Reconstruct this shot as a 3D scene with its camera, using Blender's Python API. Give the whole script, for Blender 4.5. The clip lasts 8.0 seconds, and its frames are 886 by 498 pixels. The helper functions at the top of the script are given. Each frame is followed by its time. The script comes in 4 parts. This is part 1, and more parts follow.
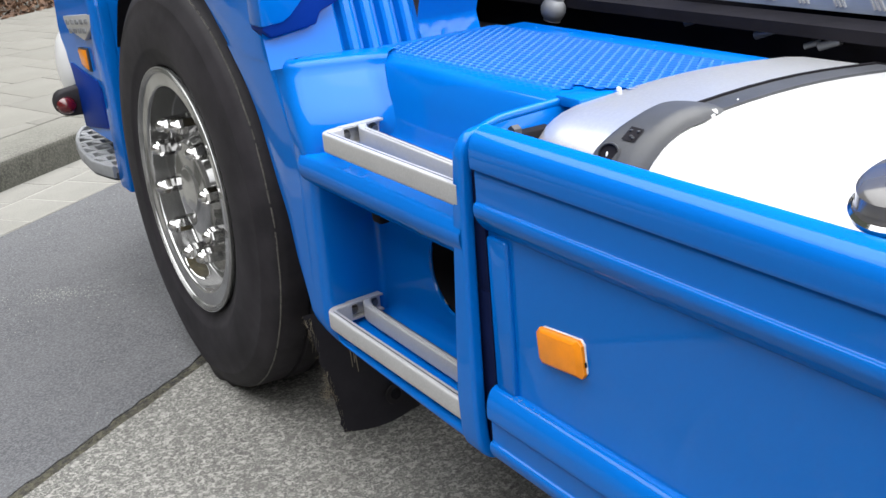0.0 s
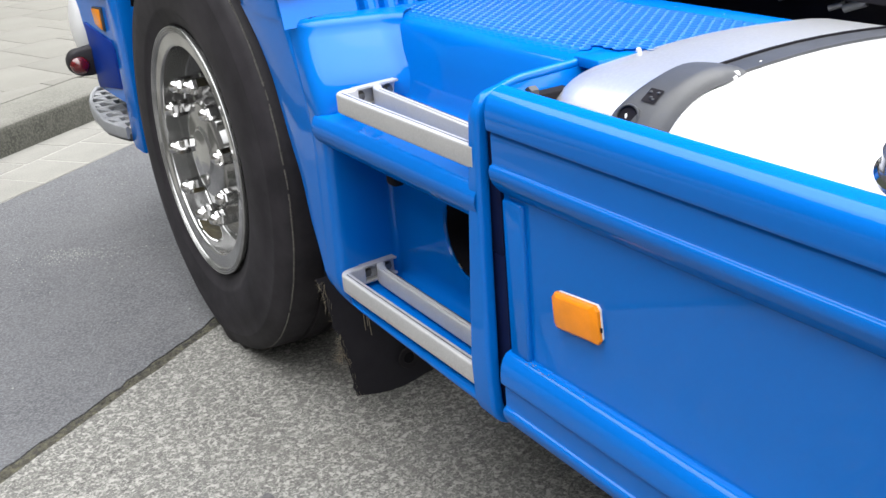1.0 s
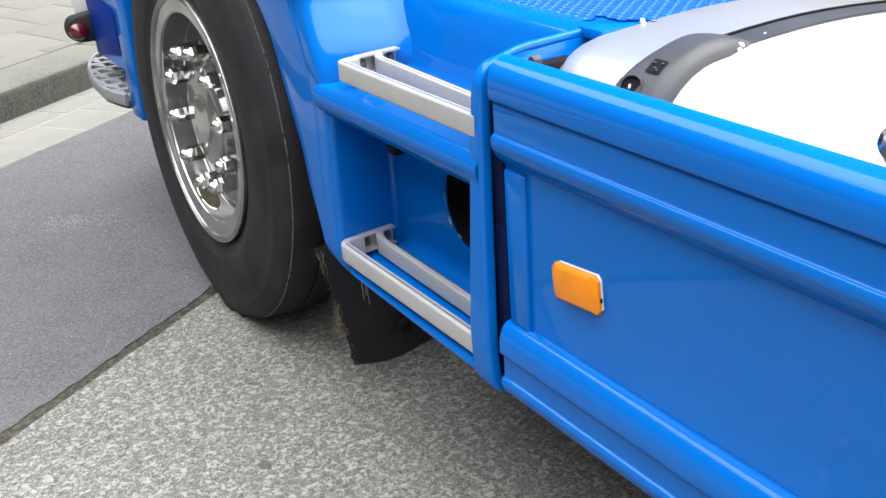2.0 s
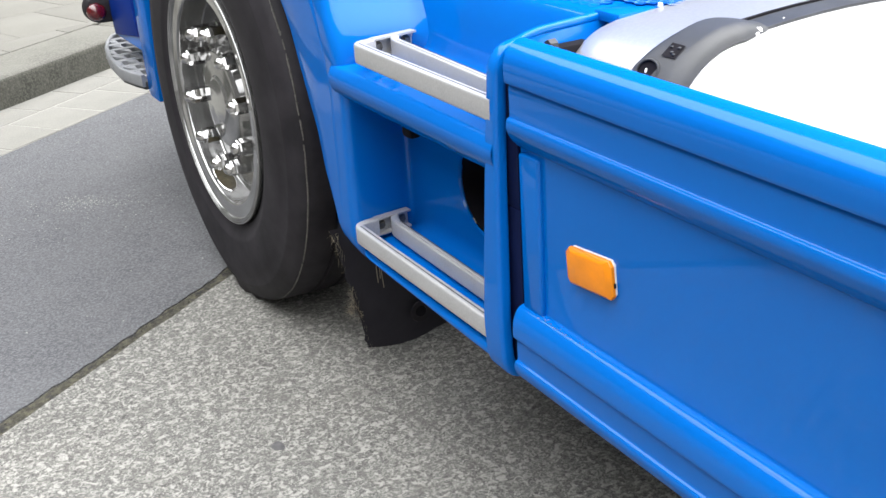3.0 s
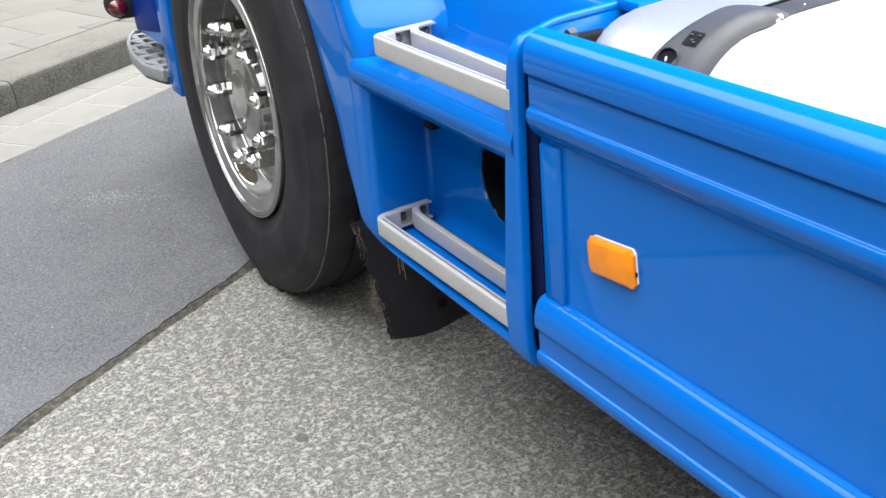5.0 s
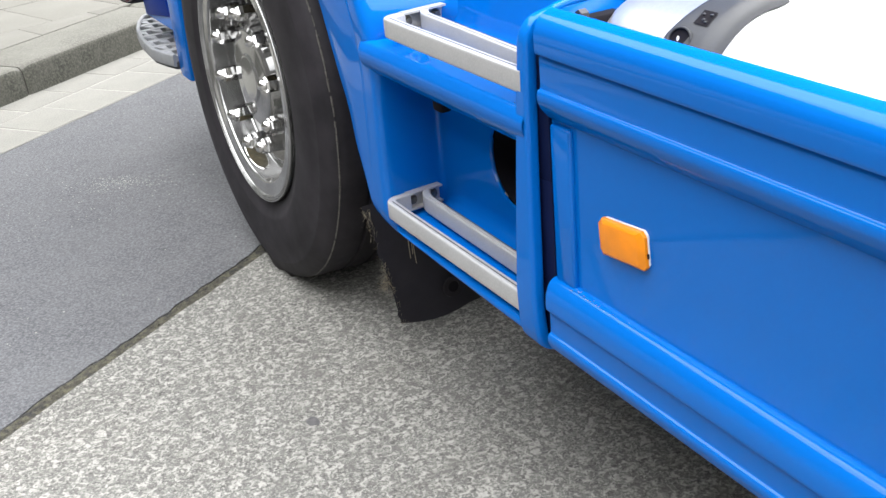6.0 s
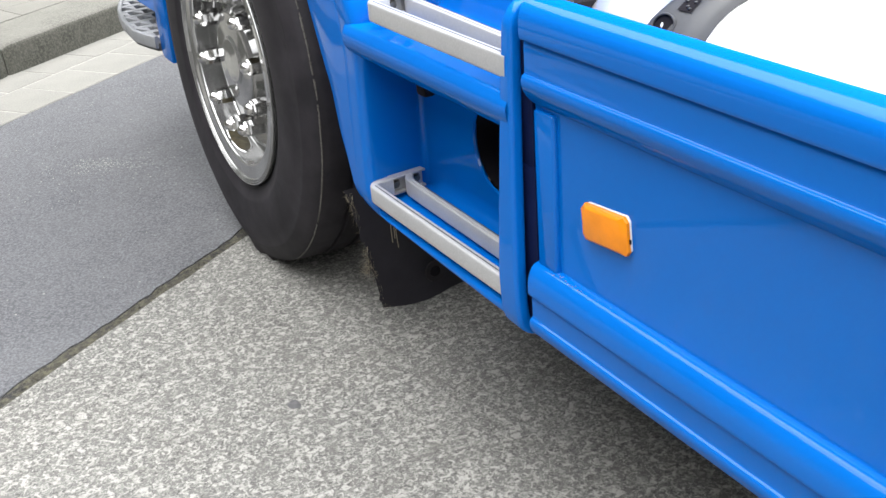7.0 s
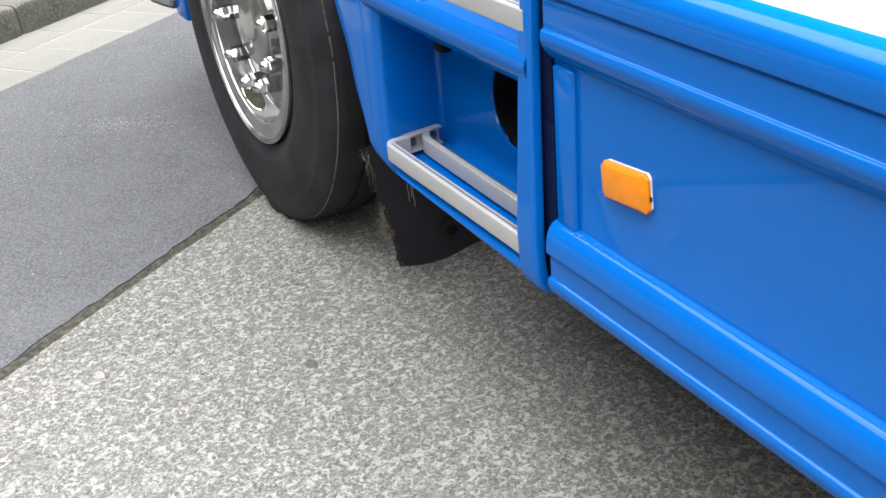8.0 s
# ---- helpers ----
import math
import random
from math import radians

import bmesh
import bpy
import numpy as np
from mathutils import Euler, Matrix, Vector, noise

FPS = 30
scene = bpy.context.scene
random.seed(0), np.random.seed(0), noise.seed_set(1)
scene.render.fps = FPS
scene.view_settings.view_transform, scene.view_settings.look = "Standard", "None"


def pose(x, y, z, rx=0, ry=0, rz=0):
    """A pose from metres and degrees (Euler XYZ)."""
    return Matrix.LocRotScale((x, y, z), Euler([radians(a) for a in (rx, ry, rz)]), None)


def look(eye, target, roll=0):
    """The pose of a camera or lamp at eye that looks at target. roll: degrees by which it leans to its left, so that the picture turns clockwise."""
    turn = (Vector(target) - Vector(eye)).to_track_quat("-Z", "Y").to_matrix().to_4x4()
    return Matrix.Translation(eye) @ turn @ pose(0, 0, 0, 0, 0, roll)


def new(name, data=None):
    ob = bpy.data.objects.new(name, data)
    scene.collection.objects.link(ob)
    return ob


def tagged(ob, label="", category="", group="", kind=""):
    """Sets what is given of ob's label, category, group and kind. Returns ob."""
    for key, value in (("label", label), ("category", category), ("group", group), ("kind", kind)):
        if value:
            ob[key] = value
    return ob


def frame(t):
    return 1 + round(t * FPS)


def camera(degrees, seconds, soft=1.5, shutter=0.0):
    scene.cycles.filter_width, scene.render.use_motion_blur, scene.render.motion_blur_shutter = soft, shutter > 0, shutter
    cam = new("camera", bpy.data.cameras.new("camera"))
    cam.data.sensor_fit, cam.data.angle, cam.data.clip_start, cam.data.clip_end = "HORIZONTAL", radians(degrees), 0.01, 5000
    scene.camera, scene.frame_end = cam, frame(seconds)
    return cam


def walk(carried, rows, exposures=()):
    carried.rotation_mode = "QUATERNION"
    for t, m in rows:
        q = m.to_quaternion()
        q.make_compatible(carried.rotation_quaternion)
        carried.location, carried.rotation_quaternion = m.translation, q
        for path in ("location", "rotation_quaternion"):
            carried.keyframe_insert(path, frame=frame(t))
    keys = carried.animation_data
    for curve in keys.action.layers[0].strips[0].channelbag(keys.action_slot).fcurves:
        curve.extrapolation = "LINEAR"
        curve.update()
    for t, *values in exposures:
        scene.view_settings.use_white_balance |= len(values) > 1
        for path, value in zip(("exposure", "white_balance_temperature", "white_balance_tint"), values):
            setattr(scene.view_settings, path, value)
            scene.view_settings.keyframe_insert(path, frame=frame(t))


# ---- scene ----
cam = camera(42.5, 8.0)
PATH = [
    (0, (1.2692, -0.7808, 1.2500), (-0.3653, 0.1529, 0.5742), -5.03),
    (0.3, (1.2611, -0.7766, 1.2458), (-0.3672, 0.1426, 0.5362), -4.53),
    (0.5, (1.2566, -0.7749, 1.2428), (-0.3760, 0.1256, 0.5190), -4.83),
    (0.7, (1.2532, -0.7725, 1.2400), (-0.3833, 0.1193, 0.5143), -4.91),
    (1, (1.2524, -0.7723, 1.2400), (-0.3786, 0.1251, 0.5090), -4.87),
    (1.3, (1.2528, -0.7710, 1.2426), (-0.3797, 0.1316, 0.5214), -4.81),
    (1.5, (1.2527, -0.7723, 1.2423), (-0.3779, 0.1341, 0.5216), -4.66),
    (1.7, (1.2523, -0.7745, 1.2400), (-0.3716, 0.1285, 0.5000), -4.40),
    (2, (1.2517, -0.7804, 1.2349), (-0.3620, 0.1120, 0.4607), -4.11),
    (2.2, (1.2506, -0.7813, 1.2349), (-0.3653, 0.1044, 0.4572), -3.88),
    (3.3, (1.2535, -0.7764, 1.2327), (-0.3671, 0.0800, 0.4325), -4.05),
    (3.5, (1.2569, -0.7781, 1.2324), (-0.3705, 0.0767, 0.4444), -4.26),
    (3.7, (1.2590, -0.7775, 1.2317), (-0.3682, 0.0811, 0.4474), -4.10),
    (4, (1.2591, -0.7764, 1.2319), (-0.3754, 0.0714, 0.4511), -4.74),
    (4.3, (1.2581, -0.7748, 1.2332), (-0.3832, 0.0520, 0.4442), -4.79),
    (4.5, (1.2569, -0.7742, 1.2301), (-0.3905, 0.0377, 0.4382), -5.09),
    (4.7, (1.2562, -0.7761, 1.2319), (-0.3787, 0.0488, 0.4278), -4.80),
    (5.8, (1.2554, -0.7793, 1.2284), (-0.3792, 0.0305, 0.4086), -5.29),
    (6, (1.2535, -0.7784, 1.2256), (-0.3808, 0.0238, 0.3977), -5.29),
    (6.3, (1.2565, -0.7831, 1.2265), (-0.3754, 0.0128, 0.3877), -4.99),
    (6.5, (1.2546, -0.7835, 1.2255), (-0.3721, 0.0145, 0.3788), -4.59),
    (6.7, (1.2558, -0.7835, 1.2280), (-0.3642, 0.0257, 0.3791), -4.33),
    (7, (1.2556, -0.7830, 1.2261), (-0.3538, 0.0420, 0.3721), -4.46),
    (7.3, (1.2490, -0.7825, 1.2252), (-0.3649, 0.0236, 0.3618), -4.61),
    (7.5, (1.2453, -0.7793, 1.2211), (-0.3673, 0.0127, 0.3423), -4.74),
    (7.7, (1.2444, -0.7781, 1.2194), (-0.3629, 0.0091, 0.3267), -4.71),
    (8, (1.2407, -0.7770, 1.2164), (-0.3573, 0.0034, 0.3014), -5.01),
]
walk(cam, [(t, look(eye, target, roll)) for t, eye, target, roll in PATH], exposures=[(0.0, 0.96), (0.5, 1.08), (1.0, 1.11), (2.0, 1.15), (4.5, 1.23), (6.5, 1.28), (8.0, 1.31)])

# ---------------------------------------------------------------- light
world = bpy.data.worlds.new("overcast")
scene.world = world
world.use_nodes = True
wn, wl = world.node_tree.nodes, world.node_tree.links
sky = wn.new("ShaderNodeTexSky")
sky.sky_type, sky.sun_disc = "NISHITA", False
SUN_EL, SUN_AZ = radians(55), radians(-48)      # azimuth of the bright part of the cloud, from +x towards -y
sky.sun_elevation, sky.sun_rotation = SUN_EL, radians(90) + SUN_AZ
sky.air_density, sky.dust_density, sky.ozone_density = 1.0, 2.5, 1.0
soft = wn.new("ShaderNodeHueSaturation")
soft.inputs["Saturation"].default_value = 0.06
wl.new(sky.outputs[0], soft.inputs["Color"])
cloud = wn.new("ShaderNodeMix")          # even cloud layer over the clear sky
cloud.data_type = "RGBA"
cloud.inputs["Factor"].default_value = 0.9
dome = wn.new("ShaderNodeMix")           # an overcast dome, brighter towards the zenith
dome.data_type = "RGBA"
dome.inputs["A"].default_value, dome.inputs["B"].default_value = (0.14, 0.145, 0.155, 1), (4.15, 4.17, 4.22, 1)
up = wn.new("ShaderNodeSeparateXYZ")
wl.new(wn.new("ShaderNodeTexCoord").outputs["Generated"], up.inputs[0])
rise = wn.new("ShaderNodeMath")
rise.operation, rise.use_clamp = "POWER", True
rise.inputs[1].default_value = 1.25
wl.new(up.outputs["Z"], rise.inputs[0]), wl.new(rise.outputs[0], dome.inputs["Factor"])
wl.new(dome.outputs["Result"], cloud.inputs["B"])
wl.new(soft.outputs[0], cloud.inputs["A"])
wl.new(cloud.outputs["Result"], wn["Background"].inputs["Color"])
wn["Background"].inputs["Strength"].default_value = 0.86

sun_data = bpy.data.lights.new("sun", "SUN")
sun_data.energy, sun_data.angle, sun_data.color = 0.8, radians(70), (1.0, 0.985, 0.96)
sun = new("sun", sun_data)
sun_way = Vector((math.cos(SUN_EL) * math.cos(SUN_AZ), -math.cos(SUN_EL) * math.sin(SUN_AZ), math.sin(SUN_EL)))
sun.matrix_world = look(sun_way * 30, (0, 0, 0))


# ---------------------------------------------------------------- materials
def material(name, color, rough=0.5, metal=0.0, coat=0.0, vary=0.0, vary_scale=8.0, color2=None, grain=0.0, grain_scale=200.0,
             bump=0.0, bump_scale=60.0, rough_vary=0.0, per_piece=0.0, spec=0.5, coat_rough=0.03):
    """A principled surface with variation at two scales: broad blotches between color and color2, fine grain, and bump."""
    m = bpy.data.materials.new(name)
    m.use_nodes = True
    n, l = m.node_tree.nodes, m.node_tree.links
    b = n["Principled BSDF"]
    b.inputs["Roughness"].default_value, b.inputs["Metallic"].default_value = rough, metal
    b.inputs["Coat Weight"].default_value, b.inputs["Coat Roughness"].default_value = coat, coat_rough
    b.inputs["Specular IOR Level"].default_value = spec
    co = n.new("ShaderNodeTexCoord").outputs["Object"]

    def noise_tex(scale, detail=5.0, rough_n=0.6):
        t = n.new("ShaderNodeTexNoise")
        t.inputs["Scale"].default_value, t.inputs["Detail"].default_value, t.inputs["Roughness"].default_value = scale, detail, rough_n
        l.new(co, t.inputs["Vector"])
        return t.outputs["Fac"]

    def mix(fac, a, c):
        x = n.new("ShaderNodeMix")
        x.data_type = "RGBA"
        l.new(fac, x.inputs["Factor"])
        for socket, value in ((x.inputs["A"], a), (x.inputs["B"], c)):
            if isinstance(value, tuple):
                socket.default_value = (*value, 1)
            else:
                l.new(value, socket)
        return x.outputs["Result"]

    def ramp(fac, lo, hi):
        r = n.new("ShaderNodeMapRange")
        r.inputs["From Min"].default_value, r.inputs["From Max"].default_value = lo, hi
        l.new(fac, r.inputs["Value"])
        return r.outputs[0]

    base = tuple(color)
    col = mix(ramp(noise_tex(vary_scale), 0.35, 0.65), base, tuple(color2) if color2 else tuple(c * (1 - vary) for c in base))
    if grain:
        col = mix(ramp(noise_tex(grain_scale, 3.0), 0.40 , 0.66), col, tuple(min(1, c * (1 + grain)) for c in base))
    if per_piece:
        info = n.new("ShaderNodeObjectInfo")
        hsv = n.new("ShaderNodeHueSaturation")
        l.new(col, hsv.inputs["Color"])
        mr = n.new("ShaderNodeMapRange")
        mr.inputs["To Min"].default_value, mr.inputs["To Max"].default_value = 1 - per_piece, 1 + per_piece
        l.new(info.outputs["Random"], mr.inputs["Value"])
        l.new(mr.outputs[0], hsv.inputs["Value"])
        col = hsv.outputs[0]
    l.new(col, b.inputs["Base Color"])
    if rough_vary:
        mr = n.new("ShaderNodeMapRange")
        mr.inputs["To Min"].default_value, mr.inputs["To Max"].default_value = rough, min(1.0, rough + rough_vary)
        l.new(noise_tex(vary_scale * 3), mr.inputs["Value"])
        l.new(mr.outputs[0], b.inputs["Roughness"])
    if bump:
        bp = n.new("ShaderNodeBump")
        bp.inputs["Strength"].default_value, bp.inputs["Distance"].default_value = bump, 0.004
        l.new(noise_tex(bump_scale), bp.inputs["Height"])
        l.new(bp.outputs[0], b.inputs["Normal"])
    return m


def aggregate(name):
    """Washed concrete: pale smeared flecks of cement between grey pebbles, with broad stains."""
    m = material(name, (0.1060, 0.1045, 0.0965), rough=0.9, color2=(0.0800, 0.0785, 0.0720), vary_scale=1.3, bump=0.35, bump_scale=110)
    n, l = m.node_tree.nodes, m.node_tree.links
    b = n["Principled BSDF"]
    col = b.inputs["Base Color"].links[0].from_socket
    co = n.new("ShaderNodeTexCoord").outputs["Object"]
    layers = ((3.1, 0.5, 0.48, 0.66, (0.094, 0.091, 0.083, 1), 0.85), (64, 1.1, 0.49, 0.63, (0.3350, 0.3290, 0.3010, 1), 0.70), (110, 0.9, 0.49, 0.65, (0.2800, 0.2740, 0.2500, 1), 0.50),
              (105, 1.0, 0.52, 0.66, (0.0400, 0.0385, 0.0360, 1), 0.80), (200, 0.6, 0.55, 0.68, (0.3900, 0.3830, 0.3560, 1), 0.40), (15, 0.9, 0.55, 0.72, (0.0860, 0.0835, 0.0755, 1), 0.55))
    for scale, distort, lo, hi, tone, weight in layers:
        t = n.new("ShaderNodeTexNoise")
        t.inputs["Scale"].default_value, t.inputs["Detail"].default_value, t.inputs["Distortion"].default_value = scale, 3.0, distort
        mp = n.new("ShaderNodeMapping")
        mp.inputs["Location"].default_value = (scale * 0.37, scale * 0.11, 0)
        l.new(co, mp.inputs["Vector"]), l.new(mp.outputs[0], t.inputs["Vector"])
        r = n.new("ShaderNodeMapRange")
        r.inputs["From Min"].default_value, r.inputs["From Max"].default_value, r.inputs["To Max"].default_value = lo, hi, weight
        l.new(t.outputs["Fac"], r.inputs["Value"])
        x = n.new("ShaderNodeMix")
        x.data_type = "RGBA"
        l.new(r.outputs[0], x.inputs["Factor"]), l.new(col, x.inputs["A"])
        x.inputs["B"].default_value = tone
        col = x.outputs["Result"]
    l.new(col, b.inputs["Base Color"])
    return m


BLUE = material("blue_paint", (0.0006, 0.1150, 0.4600), rough=0.5, coat=0.54, vary=0.05, vary_scale=3.0, coat_rough=0.04, rough_vary=0.08, spec=0.0)
TREAD_BLUE = material("blue_tread", (0.0008, 0.1000, 0.4000), rough=0.6, spec=0.1, coat=0.25, coat_rough=0.15, vary=0.08, vary_scale=5)
DARK_BLUE = material("dark_blue_panel", (0.0016, 0.0260, 0.2100), rough=0.5, spec=0.08, vary=0.15, vary_scale=6)
# navy that carries the shade of the gap before the skirt in its colour
NAVY = material("gap_shade_navy", (0.0040, 0.0085, 0.0420), rough=0.6, spec=0.1, vary=0.3, vary_scale=9)
BLACK_PAINT = material("chassis_black", (0.0135, 0.0125, 0.0155), rough=0.7, spec=0.08, vary=0.3, vary_scale=9, rough_vary=0.2)
BLACK_PLASTIC = material("weathered_black_plastic", (0.0370, 0.0390, 0.0440), rough=0.5, vary=0.3, vary_scale=14, bump=0.05, bump_scale=300)
RUBBER = material("tyre_rubber", (0.0100, 0.0088, 0.0112), rough=0.58, spec=0.28, color2=(0.0235, 0.0210, 0.0250), vary_scale=9, bump=0.06, bump_scale=160, rough_vary=0.15)
FLAP = material("flap_rubber", (0.0098, 0.0088, 0.0140), rough=0.75, color2=(0.0180, 0.0164, 0.0225), vary_scale=11, bump=0.15, bump_scale=60)
SEAM = material("rubber_flash", (0.1088, 0.1024, 0.0928), rough=0.9, vary=0.5, vary_scale=60)
RIM_CHROME = material("polished_trim", (0.385, 0.386, 0.383), rough=0.05, metal=0.74, vary=0.40, vary_scale=10, rough_vary=0.06, bump=0.01, bump_scale=30)
CHROME = material("chrome", (0.56, 0.557, 0.55), rough=0.055, metal=1.0, vary=0.06, vary_scale=10, rough_vary=0.05)
ALU = material("satin_aluminium", (0.3869, 0.3869, 0.3917), rough=0.34, metal=0.2, vary=0.08, vary_scale=20, grain=0.1, grain_scale=400, bump=0.03, bump_scale=200)
CAST = material("cast_aluminium", (0.1913, 0.1969, 0.2081), rough=0.6, metal=0.4, vary=0.15, vary_scale=25, bump=0.15, bump_scale=250)
TANK = material("tank_white", (0.6502, 0.6502, 0.6502), rough=0.25, coat=0.6, vary=0.03, vary_scale=4)
TANK_END = material("tank_aluminium", (0.58, 0.58, 0.583), rough=0.32, metal=0.72, vary=0.06, vary_scale=5, grain=0.04)
ORANGE = material("amber_lens", (0.7600, 0.2350, 0.0027), rough=0.25, coat=0.15, spec=0.3, vary=0.12, vary_scale=40, bump=0.08, bump_scale=220)
RED = material("red_lens", (0.105, 0.0035, 0.0055), rough=0.15, coat=1.0, vary=0.2, vary_scale=30)
WHITE_PLASTIC = material("white_plastic", (0.66, 0.665, 0.67), rough=0.35, coat=0.3, vary=0.05)
STEEL = material("zinc_bolt", (0.1760, 0.1680, 0.1520), rough=0.45, metal=0.8, vary=0.4, vary_scale=90)
CONCRETE = aggregate("washed_concrete")
ASPHALT = material("asphalt", (0.0490, 0.0498, 0.0535), rough=0.9, color2=(0.0690, 0.0698, 0.0725), vary_scale=4.5, grain=1.5, grain_scale=165, bump=0.6, bump_scale=190)
GUTTER = material("gutter_paver_concrete", (0.1640, 0.1600, 0.1435), rough=0.92, color2=(0.1340, 0.1320, 0.1190), vary_scale=7, grain=0.18, grain_scale=160, bump=0.2, bump_scale=120, per_piece=0.05)
MORTAR = material("pale_mortar", (0.270, 0.265, 0.240), rough=0.95, vary=0.2, vary_scale=20, bump=0.2, bump_scale=150)
KERB = material("kerb_concrete", (0.112, 0.109, 0.095), rough=0.93, color2=(0.078, 0.076, 0.065), vary_scale=5, grain=0.22, grain_scale=120, bump=0.4, bump_scale=90, per_piece=0.06)
KERB_FACE = material("dark_kerb_face", (0.062, 0.061, 0.050), rough=0.97, color2=(0.034, 0.035, 0.027), vary_scale=9, grain=0.5, grain_scale=110, bump=0.5, bump_scale=80)
SLAB = material("paving_concrete", (0.125, 0.1215, 0.107), rough=0.92, color2=(0.1035, 0.100, 0.0875), vary_scale=2.5, grain=0.15, grain_scale=180, bump=0.15, bump_scale=120, per_piece=0.05)
SAND = material("joint_sand", (0.100, 0.096, 0.083), rough=1.0, vary=0.4, vary_scale=12)
RENDER_WALL = material("unseen_dull_wall", (0.070, 0.066, 0.062), rough=0.9, color2=(0.05, 0.047, 0.044), vary_scale=3, grain=0.2, grain_scale=30)
UNSEEN_DARK_WALL = material("unseen_dark_wall", (0.040, 0.046, 0.034), rough=0.95, color2=(0.022, 0.026, 0.018), vary_scale=4, grain=0.4, grain_scale=20)
GRIT = material("pale_grit", (0.2700, 0.2662, 0.2475), rough=0.9, vary=0.4, vary_scale=40)
GUM = material("dark_gum", (0.0560, 0.0545, 0.0570), rough=0.85, color2=(0.090, 0.088, 0.088), vary_scale=70)
EARTH = material("dark_joint_earth", (0.075, 0.068, 0.055), rough=1.0, color2=(0.05, 0.052, 0.03), vary_scale=18, bump=0.5, bump_scale=80)
MOSS = material("moss_and_grit", (0.0360, 0.0335, 0.0230), rough=1.0, color2=(0.0150, 0.0148, 0.0152), vary_scale=13, grain=1.1, grain_scale=70, bump=0.6, bump_scale=120)
LEAF = material("dry_leaf", (0.1078, 0.0539, 0.0245), rough=0.8, color2=(0.0490, 0.0245, 0.0147), vary_scale=6, per_piece=0.2)
TWIG = material("twig", (0.10, 0.07, 0.05), rough=0.9, vary=0.3)
STRAW = material("dry_grass", (0.36, 0.31, 0.23), rough=0.9, vary=0.4, vary_scale=30)
HOLE = material("oily_valve_well", (0.030, 0.026, 0.014), rough=0.3, color2=(0.075, 0.062, 0.030), vary_scale=60, bump=0.5, bump_scale=90)
GLOSS_BLACK = material("glossy_black_cap", (0.085, 0.082, 0.082), rough=0.16, coat=0.8, vary=0.3, vary_scale=20)
STEP_CAST = material("pale_cast_aluminium", (0.28, 0.288, 0.30), rough=0.55, metal=0.25, vary=0.15, vary_scale=25, bump=0.12, bump_scale=250)
CHEQUER = material("chequer_plate", (0.330, 0.375, 0.450), rough=0.38, metal=0.45, vary=0.15, vary_scale=12)


# ---------------------------------------------------------------- mesh tools
def finish(bm, smooth=40):
    bmesh.ops.remove_doubles(bm, verts=bm.verts, dist=1e-5)
    bmesh.ops.recalc_face_normals(bm, faces=bm.faces)
    for f in bm.faces:
        f.smooth = True
    for e in bm.edges:
        if len(e.link_faces) == 2 and e.calc_face_angle(0) > radians(smooth):
            e.smooth = False
    return bm


def part(name, bm, mat, parent=None, label="", smooth=40):
    finish(bm, smooth)
    me = bpy.data.meshes.new(name)
    bm.to_mesh(me)
    bm.free()
    me.materials.append(mat)
    ob = new(name, me)
    ob.parent = parent
    return tagged(ob, label)


def loft(rings, closed=False, caps=False, ring_closed=False):
    """A skin over rings of equally many points. closed: the rings themselves are closed; ring_closed: the last ring joins the first."""
    bm = bmesh.new()
    vs = [[bm.verts.new(p) for p in r] for r in rings]
    n = len(rings[0])
    pairs = list(zip(vs, vs[1:])) + ([(vs[-1], vs[0])] if ring_closed else [])
    for a, b in pairs:
        for i in range(n if closed else n - 1):
            j = (i + 1) % n
            bm.faces.new((a[i], a[j], b[j], b[i]))
    if caps:
        bm.faces.new(vs[0])
        bm.faces.new(vs[-1])
    return bm


def rounded(points, r, steps=4, closed=False):
    """A polyline of Vectors with its corners rounded; r is one radius or one for each point."""
    pts = [Vector(p) for p in points]
    out = []
    for i, p in enumerate(pts):
        rr = r[i] if isinstance(r, (list, tuple)) else r
        if not closed and i in (0, len(pts) - 1) or rr <= 0:
            out.append(p)
            continue
        a, b = pts[i - 1] - p, pts[(i + 1) % len(pts)] - p
        d = min(rr, a.length * 0.48, b.length * 0.48)
        s, e = p + a.normalized() * d, p + b.normalized() * d
        for k in range(steps + 1):
            u = k / steps
            out.append((1 - u) ** 2 * s + 2 * u * (1 - u) * p + u * u * e)
    return out


def flowing(points, steps=3, sharp=0.5):
    """A finer polyline through points, smooth where they turn gently; corners sharper than that many radians stay."""
    pts = [Vector((p[0], p[1], 0)) for p in points]
    hard = [i in (0, len(pts) - 1) or (pts[i] - pts[i - 1]).angle(pts[i + 1] - pts[i]) > sharp for i in range(len(pts))]
    out = []
    for i in range(len(pts) - 1):
        a, b = pts[i], pts[i + 1]
        ta = (b - a) if hard[i] else (b - pts[i - 1]).normalized() * (b - a).length
        tb = (b - a) if hard[i + 1] else (pts[i + 2] - a).normalized() * (b - a).length
        for k in range(steps):
            u = k / steps
            out.append((2 * u ** 3 - 3 * u ** 2 + 1) * a + (u ** 3 - 2 * u ** 2 + u) * ta + (3 * u ** 2 - 2 * u ** 3) * b + (u ** 3 - u ** 2) * tb)
    out.append(pts[-1])
    return [(p.x, p.y) for p in out]


